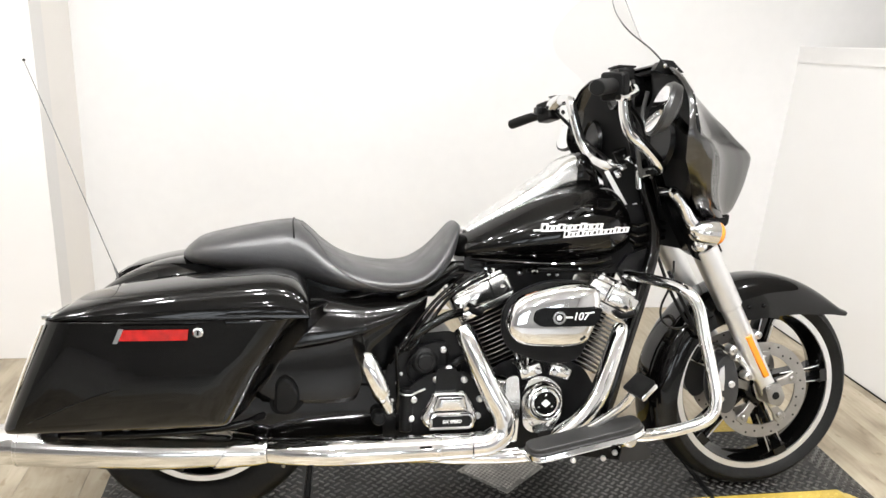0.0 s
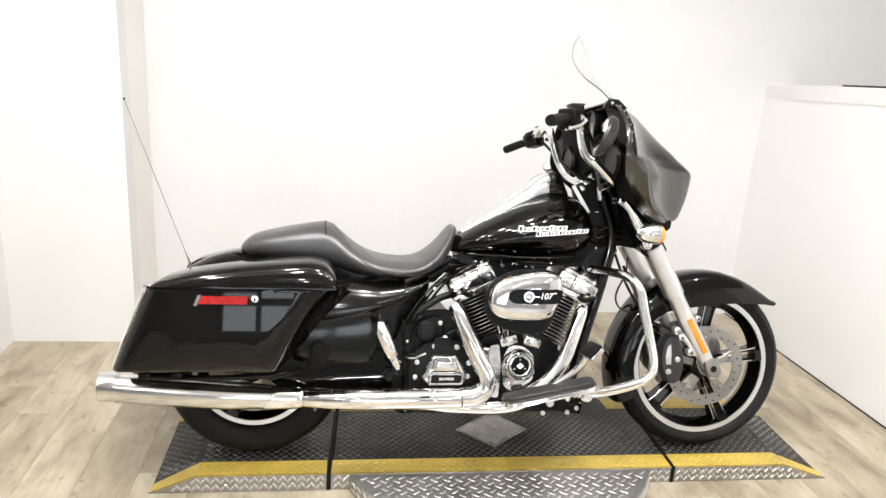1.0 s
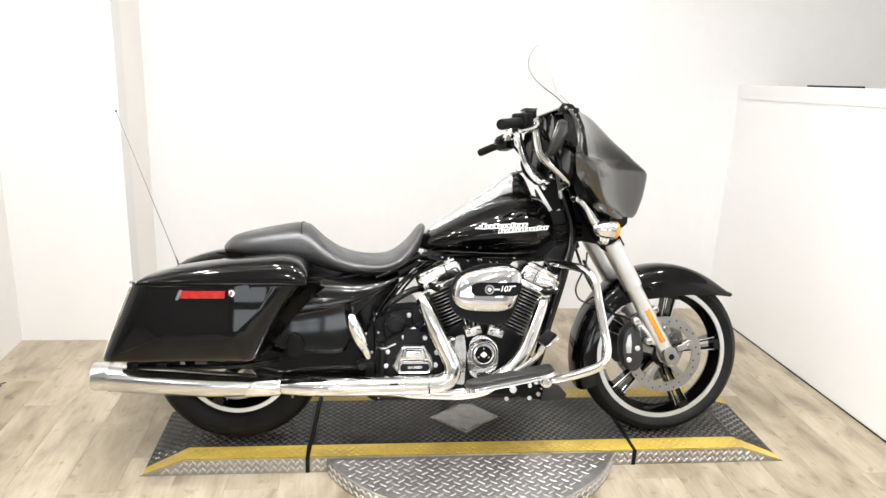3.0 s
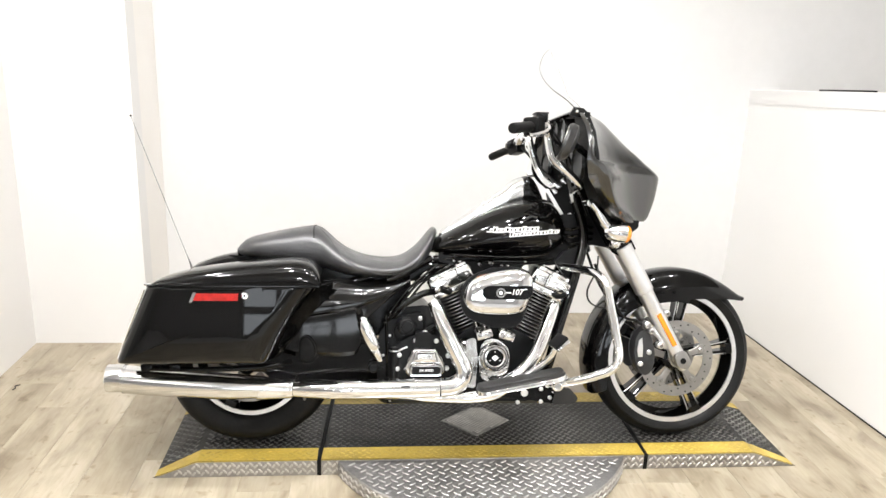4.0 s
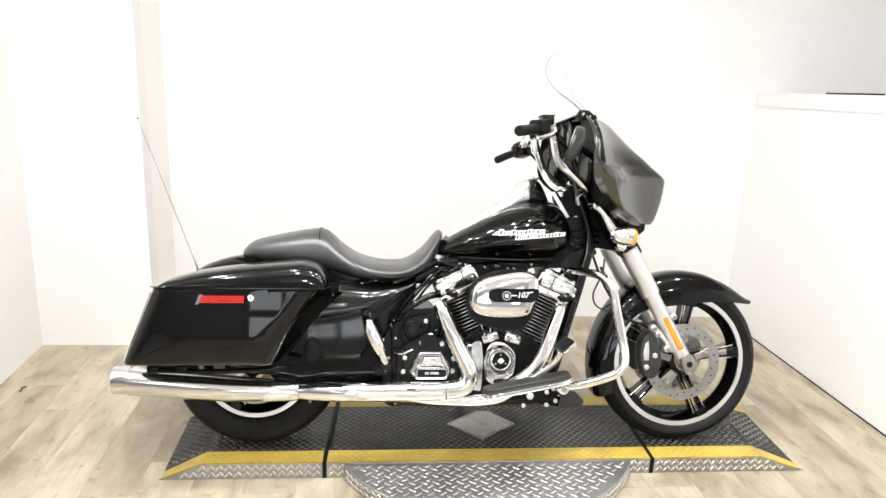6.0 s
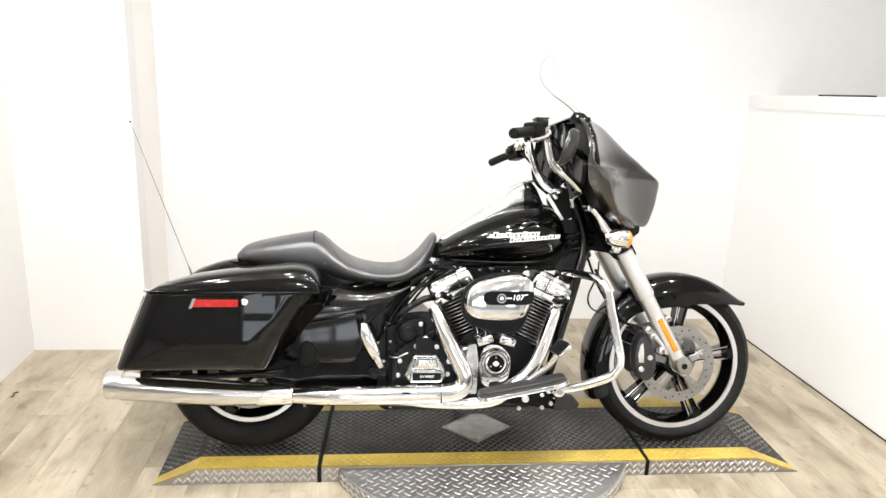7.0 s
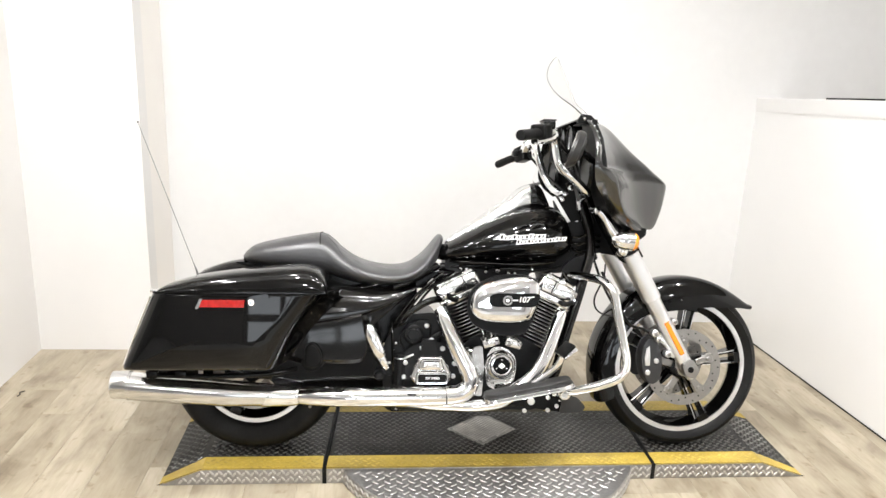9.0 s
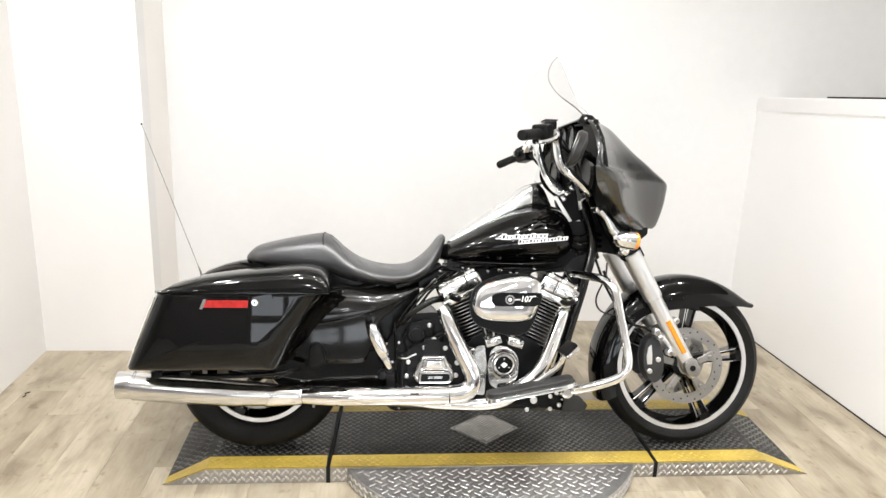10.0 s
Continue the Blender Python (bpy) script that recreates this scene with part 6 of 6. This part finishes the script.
for k, o in enumerate((0.0, 0.016, 0.034)):
    part("hose", tube([(-0.318 + o * 0.6, -0.175, 0.430 + o), (-0.296 + o, -0.200, 0.478), (-0.258 + o * 1.2, -0.192, 0.532 + o * 0.3), (-0.205 + o * 1.4, -0.165, 0.588 + o * 0.5), (-0.120 + o * 2, -0.110, 0.648)], 0.0048, 8, 6), PAINT, bike, "black hose or cable")
part("crossover_pipe", tube([(-0.135, -0.17, 0.560), (-0.175, -0.19, 0.555), (-0.225, -0.195, 0.528), (-0.27, -0.19, 0.495)], 0.012, 12, 5), PAINT, bike, "black crossover pipe")
part("wire", tube([(0.480, -0.12, 0.690), (0.470, -0.14, 0.647), (0.455, -0.15, 0.617), (0.433, -0.155, 0.571), (0.434, -0.155, 0.538), (0.454, -0.15, 0.514), (0.499, -0.13, 0.499), (0.55, -0.10, 0.50)], 0.0032, 6, 6), PLASTIC, bike, "thin black wire loop")
part("brake_hose", tube([(0.470, -0.11, 0.660), (0.520, -0.125, 0.560), (0.575, -0.13, 0.470), (0.640, -0.115, 0.445), (0.690, -0.095, 0.415)], 0.0055, 8, 6), PLASTIC, bike, "black brake hose")
part("brake_hose", tube([(0.445, -0.09, 0.70), (0.480, -0.115, 0.60), (0.545, -0.12, 0.500), (0.60, -0.10, 0.480)], 0.005, 8, 6), PLASTIC, bike, "black brake hose")
for s in (-1, 1):
    part("engine_guard", tube([(0.345, s * 0.10, 0.650), (0.390, s * 0.200, 0.648), (0.425, s * 0.280, 0.640), (0.448, s * 0.318, 0.605), (0.460, s * 0.340, 0.530), (0.471, s * 0.365, 0.450), (0.478, s * 0.385, 0.378), (0.462, s * 0.388, 0.333), (0.412, s * 0.368, 0.302), (0.33, s * 0.325, 0.268), (0.27, s * 0.25, 0.240)], 0.0150, 18, 7), CHROME, bike, "chrome engine guard bar")
    part("guard_clamp", drum((0.29, s * 0.27, 0.235), (0.29, s * 0.31, 0.255), 0.022), CHROME, bike)


def floorboard(s):
    tilt = pose(0.150, s * 0.345, 0.284, 0, -9.5, s * -5)
    fb = part("floorboard", bevelled(loft([[(u, s * v, z) for u, v in round_corners([(-0.156, -0.032), (-0.150, 0.046), (0.117, 0.050), (0.160, 0.028), (0.163, -0.032)], (0.03, 0.03, 0.03, 0.03, 0.03))] for z in (-0.020, -0.0065)]), 0.004), CHROME, bike, "chrome rider floorboard")
    fb.matrix_basis = tilt
    part("rubber_pad", bevelled(loft([[(u, s * v, z) for u, v in round_corners([(-0.152, -0.032), (-0.146, 0.039), (0.113, 0.043), (0.154, 0.022), (0.157, -0.032)], (0.03, 0.03, 0.03, 0.03, 0.03))] for z in (-0.006, 0.009)]), 0.006, 3), PADRUBBER, fb, "smooth worn black rubber pad")
    part("bracket", slab(round_corners([(0.06, 0.255), (0.29, 0.285), (0.325, 0.245), (0.345, 0.185), (0.30, 0.175), (0.10, 0.205)], (0.015,) * 6), s * 0.25, s * 0.19, 0.006), SATIN, bike, "black floorboard bracket")
    for u, w, r in [(0.186, 0.212, 0.013), (0.163, 0.178, 0.0075), (0.246, 0.225, 0.0075), (0.246, 0.18, 0.0075), (0.278, 0.194, 0.0075)]:
        part("bracket_bolt", drum((u, s * 0.246, w), (u, s * 0.258, w), r, seg=12), POLISHED, bike, "bright bracket bolt")
    part("rubber_flap", slab(round_corners([(0.298, 0.227), (0.343, 0.23), (0.375, 0.195), (0.365, 0.18), (0.286, 0.175)], (0.008,) * 5), s * 0.268, s * 0.255, 0.003), PADRUBBER, bike, "dark rubber flap")
    part("board_pivot", drum((0.285, s * 0.26, 0.256), (0.285, s * 0.335, 0.256), 0.014), CHROME, bike)


floorboard(-1)
floorboard(1)
pedal = part("brake_pedal", tube([(0.120, -0.300, 0.258), (0.190, -0.320, 0.300), (0.245, -0.345, 0.352), (0.262, -0.370, 0.395)], 0.011, 12, 6), CHROME, bike, "chrome brake pedal arm")
pm = pose(0.268, -0.400, 0.420, 0, -42, 8) @ Matrix.Scale(0.86, 4)
part("pedal_frame", box((-0.030, -0.040, -0.012), (0.030, 0.040, 0.004), 0.005, pm), CHROME, pedal)
part("pedal_pad", box((-0.032, -0.042, 0.004), (0.032, 0.042, 0.018), 0.006, pm), RUBBER, pedal, "black rubber pedal pad")
peg = part("passenger_peg", tube([(-0.387, -0.262, 0.480, 0.012), (-0.384, -0.268, 0.470, 0.021), (-0.374, -0.275, 0.445, 0.0230), (-0.352, -0.275, 0.395, 0.0225), (-0.343, -0.272, 0.375, 0.018)], 0.02, 20, 4), CHROME, bike, "folded chrome passenger peg")
part("peg_clevis", tube([(-0.345, -0.268, 0.378, 0.012), (-0.332, -0.262, 0.350, 0.014), (-0.324, -0.258, 0.330, 0.010)], 0.012, 14, 4), CHROME, peg)
part("peg_pin", drum((-0.345, -0.285, 0.366), (-0.345, -0.245, 0.366), 0.007), CHROME, peg)
part("peg_mount", tube([(-0.330, -0.255, 0.340), (-0.345, -0.19, 0.345), (-0.36, -0.14, 0.35)], 0.013, 12, 4), SATIN, bike)
lug = part("pipe_bracket", slab(round_corners([(-0.330, 0.172), (-0.318, 0.154), (-0.300, 0.146), (-0.262, 0.146), (-0.246, 0.156), (-0.236, 0.180), (-0.330, 0.182)], (0.01,) * 7), -0.130, -0.105, 0.004), SATIN, bike, "black bracket under the exhaust")
part("bracket_bolt", drum((-0.284, -0.128, 0.160), (-0.284, -0.140, 0.160), 0.008, seg=14), POLISHED, lug)
part("chrome_perch", tube([(0.176, -0.330, 1.150, 0.012), (0.200, -0.330, 1.142, 0.019), (0.226, -0.315, 1.132, 0.018), (0.240, -0.300, 1.120, 0.012)], 0.016, 14, 4), CHROME, bars, "chrome lever clamp")
part("side_stand", tube([(0.04, 0.14, 0.160), (0.02, 0.22, 0.110), (0.00, 0.30, 0.045)], 0.012, 12, 5), SATIN, bike, "black side stand leg")
part("stand_foot", box((-0.035, 0.280, 0.036), (0.03, 0.325, 0.048), 0.004), SATIN, bike)

# ---- floor ----
floor = tagged(part("floor", box((WEST_X - 0.12, FRONT_Y - 0.12, -0.06), (EAST_X + 0.12, BACK_Y + 0.12, -0.003), 0), SUBFLOOR, smooth=0), "light oak vinyl plank floor", "floor", kind="structure")


# unseen pale sheet, laid to brighten what the chrome reflects
tagged(part("floor_showroom", box((WEST_X, FRONT_Y, -0.002), (EAST_X, -3.25, 0.002), 0), FILLFLOOR, smooth=0), "unseen pale floor added to lighten reflections in the chrome", "floor", kind="structure")
scrap = thing("cord_scrap", "tiny curled scrap of dark cord on the floor", "cord")
part("cord", tube([(-1.889, 0.476, 0.002), (-1.884, 0.492, 0.003), (-1.892, 0.508, 0.004), (-1.878, 0.524, 0.0025)], 0.0022, 6, 5), RUBBER, scrap)


def planks():
    w, l, g = 0.182, 1.22, 0.0007
    shapes = {}

    def shape(wd, ln):
        key = (round(wd, 3), round(ln, 3))
        if key not in shapes:
            shapes[key] = data_of("plank", bevelled(box((-wd / 2, -ln / 2, -0.003), (wd / 2, ln / 2, 0.0), 0), 0.0004, 1), PLANK, 0)
        return shapes[key]

    rng = random.Random(7)
    verts, faces = [], []
    cols = int(round((EAST_X - WEST_X) / w))
    for c in range(cols):
        x = WEST_X + c * w
        y = FRONT_Y - rng.choice((0.0, 0.22, 0.41, 0.63, 0.84, 1.02))
        while y < BACK_Y - 0.01:
            y0, y1 = max(y, FRONT_Y), min(y + l, BACK_Y)
            if y1 - y0 > 0.02:
                if -2.3 < x < 2.2 and y1 > -2.8:
                    ob = new("plank", shape(w - g, y1 - y0 - g))
                    ob.parent = floor
                    ob.location = (x + w / 2, (y0 + y1) / 2, 0)
                else:
                    k = len(verts)
                    a, b, c0, c1 = x + g / 2, x + w - g / 2, y0 + g / 2, y1 - g / 2
                    verts += [(a, c0, -0.003), (b, c0, -0.003), (b, c1, -0.003), (a, c1, -0.003), (a, c0, 0), (b, c0, 0), (b, c1, 0), (a, c1, 0)]
                    faces += [(k + 4, k + 5, k + 6, k + 7), (k, k + 1, k + 5, k + 4), (k + 1, k + 2, k + 6, k + 5), (k + 2, k + 3, k + 7, k + 6), (k + 3, k, k + 4, k + 7)]
            y += l
    me = bpy.data.meshes.new("far_planks")
    me.from_pydata(verts, [], faces)
    me.materials.append(PLANK)
    rest = new("far_planks", me)
    rest.parent = floor
    tagged(rest, label="light oak planks further off", kind="stuff")


planks()
